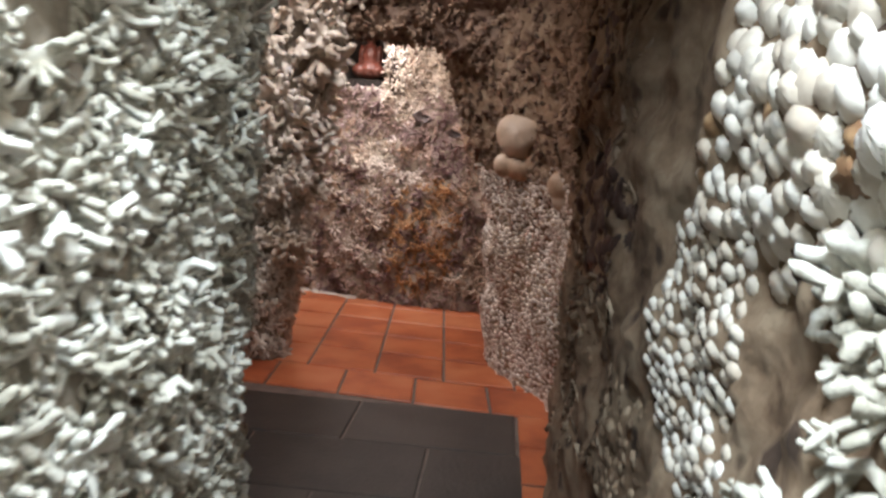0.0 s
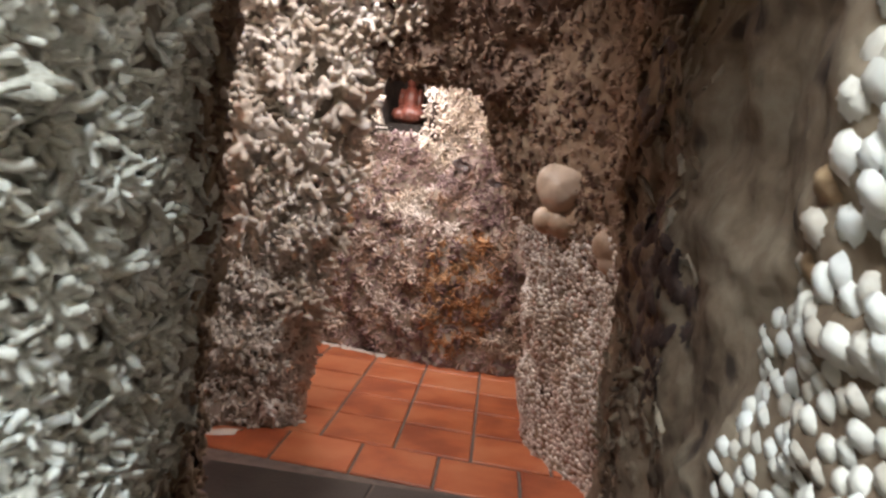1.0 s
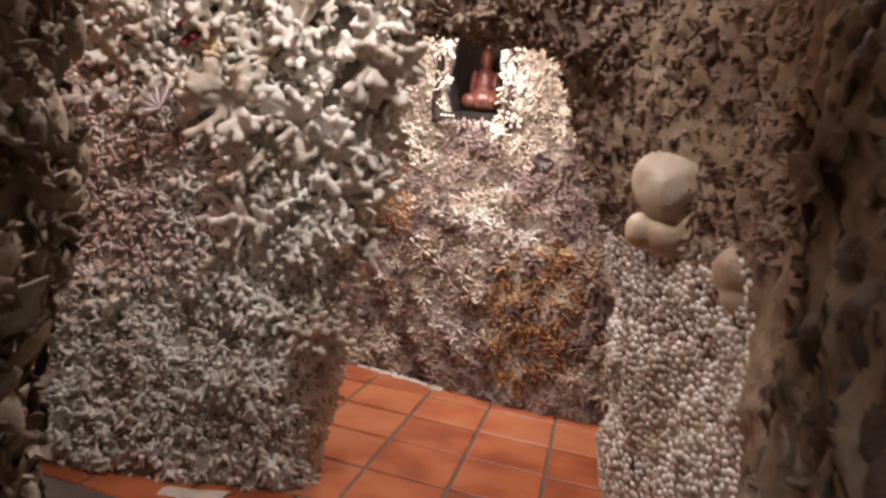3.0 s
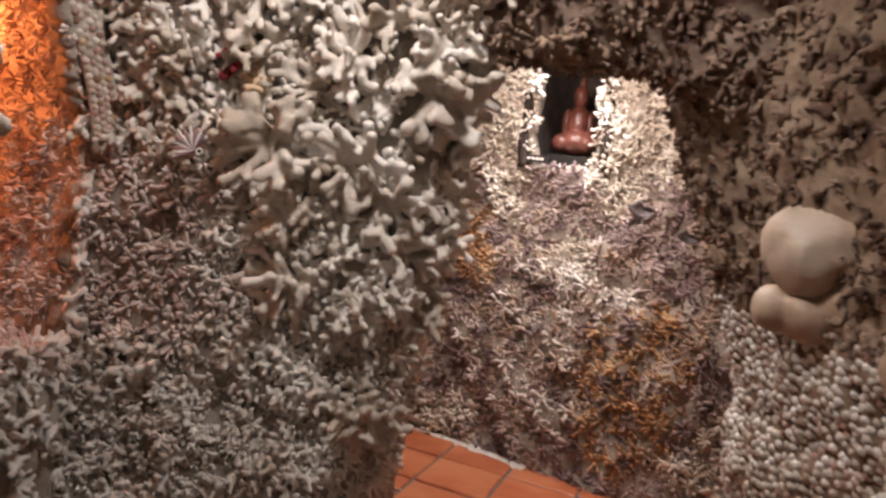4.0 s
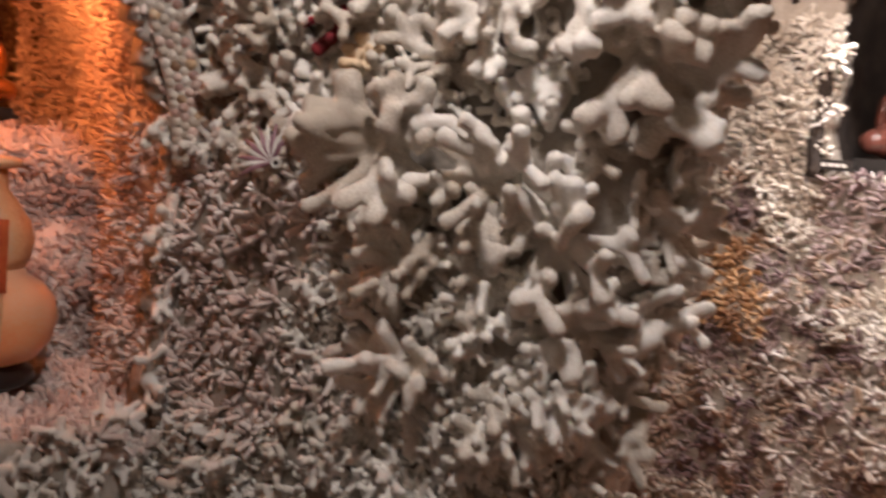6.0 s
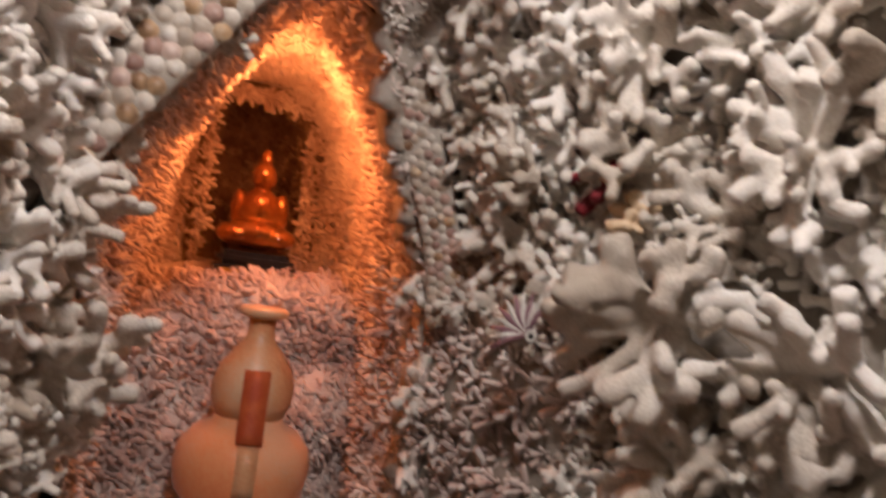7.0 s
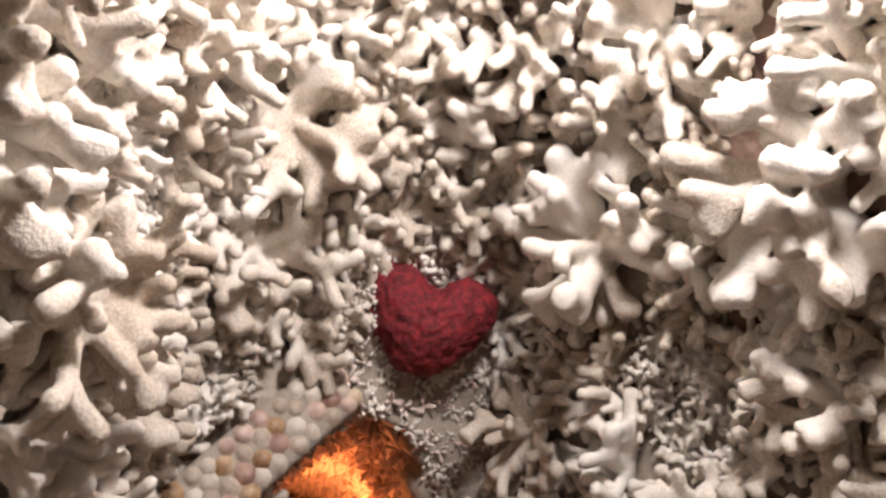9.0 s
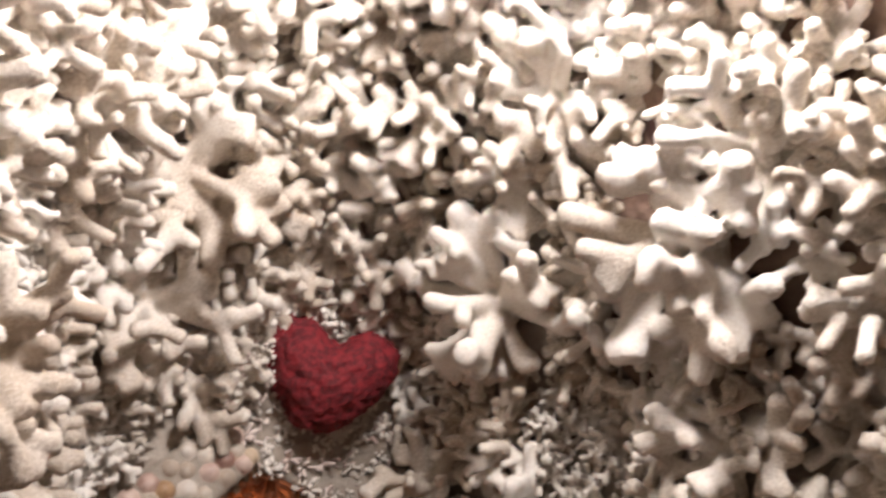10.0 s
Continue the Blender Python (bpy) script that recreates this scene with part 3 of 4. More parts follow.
COCKLE = [dome_shell("cockle", M_SHELL, 9, 3, 0.06, 0.42, 1.0), dome_shell("cockle", M_SHELL, 8, 3, 0.03, 0.45, 0.8), dome_shell("cockle", M_SHELLB, 9, 3, 0.06, 0.42, 1.0)]
SNAIL = [dome_shell("small_shell", M_SHELL, 4, 2, 0.05, 0.62, 0.9), dome_shell("small_shell", M_BANDSHELL, 4, 2, 0.04, 0.5, 0.6), dome_shell("small_shell", M_ROSE, 4, 2, 0.03, 0.55, 0.7)]
OYSTER = [plate_shell("oyster", M_OLD, 420 + k) for k in range(3)] + [plate_shell("oyster", M_TAN, 430 + k) for k in range(3)] + [plate_shell("oyster", M_DARK, 450)]
SCALLOP = [dome_shell("scallop", M_SCALLOP, 11, 3, 0.05, 0.3, 1.0), dome_shell("scallop", M_SCALLOP, 9, 3, 0.07, 0.36, 0.9), dome_shell("scallop", M_TAN, 10, 3, 0.05, 0.3, 1.0)]


def poses_for(points, kinds, lo, hi, sink=0.0, tilt=0.25, drop=0.0, first=0):
    out = []
    for p, n in points:
        n2 = np.array(n) + rng.normal(size=3) * tilt + np.array([0, 0, -drop])
        out.append((first + int(rng.integers(kinds)), upright(p, n2, rng.random() * 6.28, float(rng.uniform(lo, hi)), sink=sink)))
    return out


HEART_AT = np.array([-1.24, 2.785, 1.82])
BAND = [(-1.295, 2.688, 1.695), (-1.29, 2.60, 1.57), (-1.285, 2.517, 1.447), (-1.275, 2.43, 1.32), (-1.27, 2.38, 1.22)]
TRIM = [(-1.42, 2.935, 1.62), (-1.415, 2.985, 1.49), (-1.405, 3.045, 1.34), (-1.395, 3.085, 1.21), (-1.39, 3.10, 1.10)]


def off_line(p, line, gap):
    """True where p keeps the gap from a line of points."""
    q = catmull(np.array(line, float), np.linspace(0, len(line) - 1, 24))
    return np.min(np.linalg.norm(q - p, axis=1)) > gap


def free(x, y, z, gap=0.05):
    p = np.array([x, y, z])
    if np.linalg.norm(p - HEART_AT) < 0.125 + gap:
        return False
    if x > -1.1 or z < 1.0:
        return True
    return off_line(p, BAND, 0.06 + 1.4 * gap) and off_line(p, TRIM, 0.03 + gap) and not (1.55 < z < 1.78 and 2.7 < y < 2.98)


# the largest colonies, at their places on the pier and in the vault
HEROES = [("c", (-1.0, 2.93, 1.92), 0.155, 0), ("a", (-0.68, 2.98, 1.86), 0.185, 5), ("b", (-1.2, 2.49, 1.81), 0.125, 1), ("b", (-0.91, 2.31, 1.58), 0.115, 2),
          ("b", (-1.1, 2.46, 1.97), 0.14, 6), ("b", (-1.04, 2.64, 2.09), 0.11, 7), ("a", (-0.73, 2.84, 2.06), 0.115, 3), ("b", (-0.89, 2.32, 1.87), 0.10, 8),
          ("c", (-0.92, 2.74, 2.12), 0.10, 4), ("c", (-0.87, 2.86, 2.05), 0.09, 6), ("c", (-1.24, 3.02, 1.70), 0.105, 0), ("a", (-0.55, 2.93, 1.95), 0.11, 2),
          ("c", (-0.73, 3.12, 1.68), 0.09, 7), ("b", (-1.07, 2.36, 1.64), 0.085, 3), ("b", (-0.92, 2.29, 1.44), 0.068, 0), ("b", (-0.96, 2.31, 1.33), 0.068, 1),
          ("c", (-1.33, 3.09, 1.51), 0.085, 8), ("c", (-0.96, 3.14, 1.54), 0.10, 5), ("c", (-1.19, 3.12, 1.37), 0.085, 7), ("b", (-1.22, 2.41, 1.22), 0.10, 4),
          ("b", (-1.15, 2.38, 1.40), 0.09, 2), ("b", (-1.29, 2.45, 0.98), 0.13, 3), ("c", (-0.90, 3.18, 1.19), 0.165, 6), ("c", (-0.72, 3.23, 1.15), 0.13, 1),
          ("c", (-0.72, 3.2, 1.41), 0.11, 3), ("c", (-0.86, 3.2, 0.98), 0.11, 4), ("c", (-0.62, 3.26, 1.06), 0.13, 2), ("c", (-0.83, 3.22, 0.83), 0.125, 0),
          ("c", (-0.54, 3.29, 1.35), 0.145, 5), ("c", (-0.62, 3.29, 0.50), 0.10, 3), ("c", (-1.24, 3.12, 1.44), 0.085, 5), ("c", (-0.50, 3.26, 1.47), 0.11, 8),
          ("c", (-0.60, 3.29, 0.82), 0.08, 4)]


def nearest(sheet, p):
    d = np.linalg.norm(sheet.g - np.array(p), axis=2)
    j, i = np.unravel_index(np.argmin(d), d.shape)
    return sheet.g[j, i], sheet.normal[j, i]


hero_poses = {"c": [], "b": [], "a": []}
SIDES = {"c": coral_sheet, "b": bay_sheet, "a": arch_sheet}
hero_spots = []
for side, p, size, k in HEROES:
    q, n = nearest(SIDES[side], p)
    hero_poses[side].append((k, upright(q, n + np.array([0, 0, -0.1]), k * 1.3 + p[2] * 9, min(size, 0.145) / 0.112, sink=-0.018 if side == "c" else 0.0)))
    hero_spots.append((q, 0.82 * size))


def room(x, y, z, share=1.0):
    return all((x - q[0]) ** 2 + (y - q[1]) ** 2 + (z - q[2]) ** 2 > (g * share) ** 2 for q, g in hero_spots)


def big_zone(x, y, z):
    """Where the pier carries large corals; lower down and to the niche it turns to fine tufts."""
    return z > 1.15 - 1.3 * max(0, x + 0.95) and y < 3.42


def few_big(x, y, z):
    return not nub_zone(x, y, z) and big_zone(x, y, z) and room(x, y, z) and free(x, y, z, 0.055)


def nub_zone(x, y, z):
    """Patches of fine nubs between the large colonies."""
    return (x + 0.92) ** 2 + (z - 1.72) ** 2 < 0.10 ** 2 or (x + 1.25) ** 2 + (y - 2.49) ** 2 + (z - 1.64) ** 2 < 0.085 ** 2


def rosy(x, z):
    return x < -1.04 + 0.15 * noise.noise(Vector((x * 6, 0, z * 6))) and 0.6 < z < 1.12


# pier
populate(wall_coral, "rosy_tuft", ROSY, poses_for(coral_sheet.scatter(0.036, lambda x, y, z: rosy(x, z) and not in_niche(x, y, z), seed=41), 4, 0.8, 1.3, 0.004), (-1.3, 3.1, 0.9))
populate(wall_coral, "finger_coral", HERO + BIG, hero_poses["c"] + poses_for(coral_sheet.scatter(0.105, few_big, seed=3), 7, 0.65, 1.0, 0.004, first=9), (-0.8, 3.1, 1.5))
populate(wall_coral, "knob_coral", MID, poses_for(coral_sheet.scatter(0.06, lambda x, y, z: not nub_zone(x, y, z) and room(x, y, z, 0.78) and z > 0.25 and y < 3.45 and (big_zone(x, y, z) or x > -0.86 and z > 0.4 or noise.noise(Vector((x * 7, y, z * 7))) > 0.3) and not rosy(x, z) and free(x, y, z, 0.01), seed=4), 5, 0.55, 0.95, 0.007), (-0.8, 3.1, 1.3), 400)
for sheet, wall, seed in ((coral_sheet, wall_coral, 61), (bay_sheet, wall_bay, 62)):
    populate(wall, "nub_coral", FINE, poses_for(sheet.scatter(0.03, lambda x, y, z: nub_zone(x, y, z) and free(x, y, z, 0.0), seed=seed), 4, 0.75, 1.2, 0.002), (-1.0, 2.9, 1.7))
populate(wall_coral, "lump_coral", LUMP, poses_for(coral_sheet.scatter(0.075, lambda x, y, z: z < 0.62 and x < -1.2, seed=15), 3, 0.7, 1.1, 0.006), (-1.4, 3.1, 0.6))
populate(wall_coral, "coral_tuft", TUFT, poses_for(coral_sheet.scatter(0.038, lambda x, y, z: y < 3.45 and z < 1.2 and not big_zone(x, y, z) and not rosy(x, z), seed=5), 4, 0.7, 1.3, 0.004), (-0.9, 3.1, 0.8))
populate(wall_coral, "nub_coral", FINE, poses_for(coral_sheet.scatter(0.05, lambda x, y, z: y < 3.45 and 0.03 < z < 1.15 and not big_zone(x, y, z) and not rosy(x, z) and room(x, y, z, 0.8) and noise.noise(Vector((x * 5, y, z * 5))) > -0.15, seed=55), 4, 0.9, 1.5, 0.003), (-0.9, 3.1, 0.7))
# bay
populate(wall_bay, "finger_coral", HERO + BIG, hero_poses["b"] + poses_for(bay_sheet.scatter(0.105, lambda x, y, z: not nub_zone(x, y, z) and z > 1.05 and x < -0.7 and (x < -0.97 or z > 1.6) and room(x, y, z) and free(x, y, z, 0.068), seed=6), 7, 0.72, 1.05, 0.004, first=9), (-1.2, 2.6, 1.5))
populate(wall_bay, "knob_coral", MID, poses_for(bay_sheet.scatter(0.06, lambda x, y, z: not nub_zone(x, y, z) and room(x, y, z, 0.78) and z > 0.9 and x < -0.7 and free(x, y, z, 0.01), seed=7), 5, 0.75, 1.2, 0.007), (-1.2, 2.6, 1.4))
populate(wall_bay, "lump_coral", LUMP, poses_for(bay_sheet.scatter(0.07, lambda x, y, z: z < 0.97 and x < -0.9, seed=8), 3, 0.8, 1.2, 0.004), (-1.4, 2.9, 0.6))
populate(wall_bay, "pale_tuft", ROSY + TUFT, poses_for(bay_sheet.scatter(0.022, lambda x, y, z: 1.5 < z < 1.84 and 2.64 < y < 3.0, seed=16), 8, 0.4, 0.75, 0.005), (-1.4, 2.8, 1.7))
for sheet, wall, seed in ((bay_sheet, wall_bay, 51), (coral_sheet, wall_coral, 52)):
    populate(wall, "coral_tuft", TUFT, poses_for(sheet.scatter(0.032, lambda x, y, z: np.linalg.norm(np.array([x, y, z]) - HEART_AT) < 0.165 and z > 1.76, seed=seed), 4, 0.8, 1.2, 0.004), HEART_AT)
# niche lining and ledge
populate(wall_niche, "coral_tuft", ROSY, poses_for(niche_sheet.scatter(0.034, lambda x, y, z: z > 0.6 and x > -2.45, seed=9), 4, 0.7, 1.15, 0.004), (-1.5, 3.0, 1.2))
rim = []
for k in range(44):
    a = k / 44
    y, z = (2.82, 1.1 + 0.54 * a * 3) if a < 1 / 3 else ((2.82 + 0.32 * (a * 3 - 1), 1.64) if a < 2 / 3 else (3.14, 1.64 - 0.54 * (a * 3 - 2)))
    rim.append((int(rng.integers(4)), upright((-2.44, y, z), (0.9 + rng.normal() * 0.2, (2.98 - y) * 1.5, rng.normal() * 0.3), rng.random() * 6, float(rng.uniform(0.9, 1.3)))))
populate(wall_niche_back, "coral_tuft", ROSY, poses_for(nback.scatter(0.032, lambda x, y, z: 1.0 < z < 1.75 and 2.6 < y < 3.35, seed=19), 4, 0.7, 1.1, 0.004) + rim, (-2.4, 2.9, 1.4))
# brown tufts carry on the recess's painted shade
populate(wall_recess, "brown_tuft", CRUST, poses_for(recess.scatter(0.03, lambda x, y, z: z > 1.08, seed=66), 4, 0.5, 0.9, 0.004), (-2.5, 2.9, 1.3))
populate(ledge, "coral_tuft", ROSY, poses_for(ledge_sheet.scatter(0.027, lambda x, y, z: -2.14 < x < -1.3 and (x + 1.78) ** 2 + (y - 2.865) ** 2 > 0.135 ** 2, seed=10), 4, 0.8, 1.3, 0.004), (-1.5, 3.0, 0.8))
populate(ledge, "lump_coral", LUMP, poses_for(ledge_sheet.scatter(0.09, lambda x, y, z: x > -1.62 and y < 2.75, seed=20), 3, 0.6, 0.9, 0.004), (-1.5, 2.6, 0.6))
# chamber wall
back_poses = []
for p, n in back_sheet.scatter(0.036, lambda x, y, z: -1.35 < x < 0.4 and z < 1.8, seed=11):
    x, y, z = p
    spot = noise.noise(Vector(p) * 3.0)
    k = int(rng.integers(5))
    if ((x + 0.12) ** 2 / 0.05 + (z - 0.45) ** 2 / 0.12 + spot < 1.0 and rng.random() < 0.6) or (abs(x + 1.0) < 0.14 and 0.75 < z < 1.1 and spot > -0.1):
        k = 5 + int(rng.integers(3))
    elif (z > 1.2 + 0.35 * spot and (x < -0.78 - 0.1 * (1.3 - z) or x > -0.5)) or spot > 0.4:
        k = 8 + int(rng.integers(3))
    back_poses.append((k, upright(p, n + rng.normal(size=3) * 0.3, rng.random() * 6.28, float(rng.uniform(0.7, 1.25)), sink=0.005)))
populate(shrine_ledge, "coral_tuft", SNOW, poses_for(shelf.scatter(0.035, lambda x, y, z: y < 5.08 and -0.86 < x < -0.4, seed=33), 3, 0.4, 0.7, 0.004), (-0.6, 5.0, 1.3))
populate(wall_back, "coral_tuft", TAWNY + OCHRE + SNOW, back_poses, (-0.6, 4.8, 0.6))
# arch and upper right wall
populate(arch, "finger_coral", HERO + BIG, hero_poses["a"] + poses_for(arch_sheet.scatter(0.10, lambda x, y, z: room(x, y, z) and y < 3.3 and z > 1.5 and x < -0.42 + (z - 1.45) * 0.9, seed=21), 7, 0.6, 0.95, 0.008, first=9), (-0.4, 3.0, 1.7))
populate(arch, "knob_coral", MID, poses_for(arch_sheet.scatter(0.06, lambda x, y, z: room(x, y, z, 0.78) and y < 3.3 and z > 1.48 and x < -0.38 + (z - 1.45) * 0.9, seed=22), 5, 0.7, 1.1, 0.006), (-0.4, 3.0, 1.7))
populate(arch, "brown_tuft", CRUST, poses_for(arch_sheet.scatter(0.036, lambda x, y, z: y < 3.62 and x > -0.42 + (z - 1.45) * 0.9, seed=23), 4, 0.6, 1.15, 0.004), (0.0, 3.2, 1.5))
populate(wall_right, "brown_tuft", CRUST, poses_for(right_sheet.scatter(0.036, lambda x, y, z: 2.75 < y < 3.9 and 0.92 < z < 1.7, seed=24), 4, 0.55, 1.1, 0.004), (0.3, 3.4, 1.2))
# entrance wall
populate(wall_left, "stag_coral", ROUGH, poses_for(left_sheet.scatter(0.043, lambda x, y, z: 0.0 < y < 1.0 + 0.1 * noise.noise(Vector((y * 6, z * 6, 8))) and 0.3 < z < 1.8, seed=12), 5, 0.5, 0.95, 0.004, drop=0.3), (0, 0.8, 0.9))
populate(wall_left, "pale_tuft", OLDTUFT, poses_for(left_sheet.scatter(0.036, lambda x, y, z: 0.1 < y < 1.25 and 0.35 < z < 1.7, seed=42), 3, 0.75, 1.2, 0.004), (0, 0.8, 0.9))
populate(wall_left, "oyster", OYSTER, poses_for(left_sheet.scatter(0.036, lambda x, y, z: 0.85 < y < 1.55 + 0.12 * noise.noise(Vector((y * 5, z * 5, 1))) and 0.2 < z < 1.8, seed=25), 3, 0.017, 0.03, -0.003, 0.45), (-0.2, 1.4, 0.9))
populate(wall_left, "tan_shell", OYSTER, poses_for(left_sheet.scatter(0.036, lambda x, y, z: 1.48 < y < 2.12 and 0.1 < z < 1.9, seed=71), 3, 0.02, 0.038, -0.002, 0.4, first=3), (-0.3, 1.8, 0.9))
populate(wall_left, "scallop", SCALLOP, poses_for(left_sheet.scatter(0.085, lambda x, y, z: 1.6 < y < 2.12 and 0.3 < z < 1.5, seed=72), 1, 0.03, 0.052, -0.01, 0.35, first=2), (-0.4, 1.9, 0.9))
populate(wall_left, "coral_tuft", CRUST, poses_for(left_sheet.scatter(0.05, lambda x, y, z: 1.45 < y < 2.1 and 0.1 < z < 1.8, seed=26), 4, 0.7, 1.2, 0.004), (-0.2, 1.6, 0.9))
# shells on the entrance wall


def stag_patch(x, y, z):
    return y < 0.60 + 0.06 * noise.noise(Vector((y * 8, z * 8, 3))) and 0.45 < z < 0.95


def scale_patch(x, y, z):
    """The column of small overlapping shells below the large ones."""
    far = float(np.interp(z, [0.5, 0.6, 0.63, 0.74, 0.83, 0.93, 0.97], [0.92, 0.97, 1.1, 1.13, 1.10, 1.13, 1.05]))
    return 0.80 + 0.02 * noise.noise(Vector((y * 9, z * 9, 5))) < y < far and z < 0.96


def cockle_patch(x, y, z):
    far = float(np.interp(z, [0.9, 0.95, 1.05, 1.13, 1.2, 1.5], [1.0, 1.04, 0.94, 0.87, 0.86, 0.8]))
    return 0.0 < y < far and z > 0.95 + 0.03 * noise.noise(Vector((y * 12, z * 12, 2))) - 0.08 * max(0.0, 0.6 - abs(y - 0.75) * 6)


populate(wall_right, "stag_coral", ROUGH, poses_for(right_sheet.scatter(0.05, lambda x, y, z: y > 0.05 and stag_patch(x, y, z), seed=31), 5, 0.7, 1.2, 0.006), (0.57, 0.4, 0.9))
populate(wall_right, "stag_coral", ROUGH, poses_for(right_sheet.scatter(0.05, lambda x, y, z: 0.55 < y < 0.95 and 0.45 < z < 0.68 and not scale_patch(x, y, z), seed=32), 5, 0.4, 0.7, 0.006), (0.57, 0.8, 0.6))
shells = []
for p, n in right_sheet.scatter(0.0195, scale_patch, tries=80, seed=13):
    shells.append((int(rng.choice([0, 1, 1, 0, 1])), upright(p, n + rng.normal(size=3) * 0.1 + np.array([0, 0, -0.3]), rng.normal() * 0.25, float(rng.uniform(0.0125, 0.0155)))))
for p, n in right_sheet.scatter(0.024, lambda x, y, z: cockle_patch(x, y, z) and z < 1.5, tries=80, seed=17):
    big = float(np.clip(1.35 - abs(p[1] - 0.55), 0.9, 1.3))
    shells.append((int(rng.choice([0, 0, 0, 0, 0, 0, 1, 1, 1, 1, 2])), upright(p, n + rng.normal(size=3) * 0.15 + np.array([0, 0, -0.2]), rng.normal() * 0.5, float(rng.uniform(0.0155, 0.021)) * big)))
populate(wall_right, "cockle", COCKLE, shells, (0.5, 0.9, 1.0))
# small shells drowned in the plaster, and tan shells over the rest of the wall
populate(wall_right, "tan_shell", SCALLOP, poses_for(right_sheet.scatter(0.024, lambda x, y, z: 1.2 < y < 1.45 and 0.3 < z < 0.62, seed=18), 1, 0.011, 0.016, 0.0, 0.15, first=2), (0.5, 1.3, 0.5))


def dark_patch(x, y, z):
    return ((y - 1.70) / 0.27) ** 2 + ((z - 0.89) / 0.15) ** 2 < 1 or ((y - 1.85) / 0.16) ** 2 + ((z - 1.26) / 0.10) ** 2 < 1


populate(wall_right, "tan_shell", OYSTER, poses_for(right_sheet.scatter(0.05, lambda x, y, z: y > 1.45 + 0.1 * noise.noise(Vector((0, z * 6, 4))) and y < 2.2 and 0.3 < z < 1.75 and not dark_patch(x, y, z) and noise.noise(Vector((y * 4, z * 4, 7))) > -0.3, seed=28), 3, 0.018, 0.034, 0.005, 0.16, first=3), (0.5, 1.7, 1.0))
populate(wall_right, "plaster_lump", LUMPS, poses_for(right_sheet.scatter(0.042, lambda x, y, z: 1.5 + 0.1 * noise.noise(Vector((1, z * 7, 4))) < y < 2.3 and 0.25 < z < 1.75 and not dark_patch(x, y, z) and noise.noise(Vector((y * 6, z * 6, 9))) > 0.0, seed=29), 3, 0.6, 1.0, 0.017), (0.5, 1.6, 1.0), 200)
# dark scallops set in the plaster
populate(wall_right, "scallop", SCALLOP, poses_for(right_sheet.scatter(0.036, dark_patch, seed=27), 2, 0.02, 0.036, 0.004, 0.2), (0.5, 1.7, 0.9))
# shell mosaic on the jamb
mosaic = []
for p, n in right_sheet.scatter(0.0158, lambda x, y, z: 2.93 < y < 3.95 and z < 0.93 + 0.1 * noise.noise(Vector((y * 9, z * 9, 0))), seed=14):
    mosaic.append((int(rng.choice([0, 1, 1, 0, 0, 1, 0, 1, 0, 1, 2])), upright(p, n + rng.normal(size=3) * 0.16 + np.array([0, 0, -0.35]), rng.normal() * 0.35, float(rng.uniform(0.0105, 0.0138)))))
populate(wall_right, "small_shell", SNAIL, mosaic, (0.35, 3.35, 0.5))

# ---- floor tiles ----
TILE = 0.305


def tile_mesh(name, w, d, h, mat):
    b = 0.004
    v = [(-w / 2, -d / 2, -0.03), (w / 2, -d / 2, -0.03), (w / 2, d / 2, -0.03), (-w / 2, d / 2, -0.03),
         (-w / 2, -d / 2, h - b), (w / 2, -d / 2, h - b), (w / 2, d / 2, h - b), (-w / 2, d / 2, h - b),
         (-w / 2 + b, -d / 2 + b, h), (w / 2 - b, -d / 2 + b, h), (w / 2 - b, d / 2 - b, h), (-w / 2 + b, d / 2 - b, h)]
    f = [(0, 1, 5, 4), (1, 2, 6, 5), (2, 3, 7, 6), (3, 0, 4, 7), (4, 5, 9, 8), (5, 6, 10, 9), (6, 7, 11, 10), (7, 4, 8, 11), (8, 9, 10, 11)]
    return mesh_from(name, v, f, mat, False)


E1, E2 = np.array([0.308, -0.03]), np.array([-0.025, 0.33])


def skew_tile(name, a, c, h, mat):
    """A slightly out-of-square hand-made tile, spanned by a and c."""
    b, v = 0.004, []
    for k, (m, z) in enumerate(((0.48, -0.03), (0.48, h - b), (0.466, h))):
        v.extend((*(a * m * sx + c * (m - 0.008) * sy), z) for sx, sy in ((-1, -1), (1, -1), (1, 1), (-1, 1)))
    f = [(8, 9, 10, 11)]
    for r in (0, 4):
        f.extend((r + q, r + (q + 1) % 4, r + 4 + (q + 1) % 4, r + 4 + q) for q in range(4))
    return mesh_from(name, v, f, mat, False)


terra = skew_tile("floor_tile", E1, E2, 0.002, M_TERRA)
slab = tile_mesh("slate_slab", 0.593, 0.393, -0.001, M_SLATE)
origin = np.array([-0.262, 4.225])
for i in range(-6, 4):
    for j in range(-4, 4):
        c = origin + E1 * (i + 0.5 - (0.4 if j == -4 else 0)) + E2 * (j + 0.5)
        if -1.75 < c[0] < 0.75 and c[1] < 5.3:
            child("floor_tile", terra, floor, pose(c[0], c[1], rng.normal() * 0.0007, rng.normal() * 0.15, rng.normal() * 0.15, 0))
for i in range(-4, 2):
    for j in range(0, 11):
        x, y = 0.125 - (i + 0.5 * (j % 2)) * 0.60, 2.665 - j * 0.40
        if x < 0.43:
            child("slate_slab", slab, floor, pose(x, y, 0))
edge = tile_mesh("border_tile", 0.16, TILE - 0.012, 0.002, M_TERRA)
for j in range(9):
    child("border_tile", edge, floor, pose(0.515, 2.7 - j * TILE, 0))

# ---- things ----


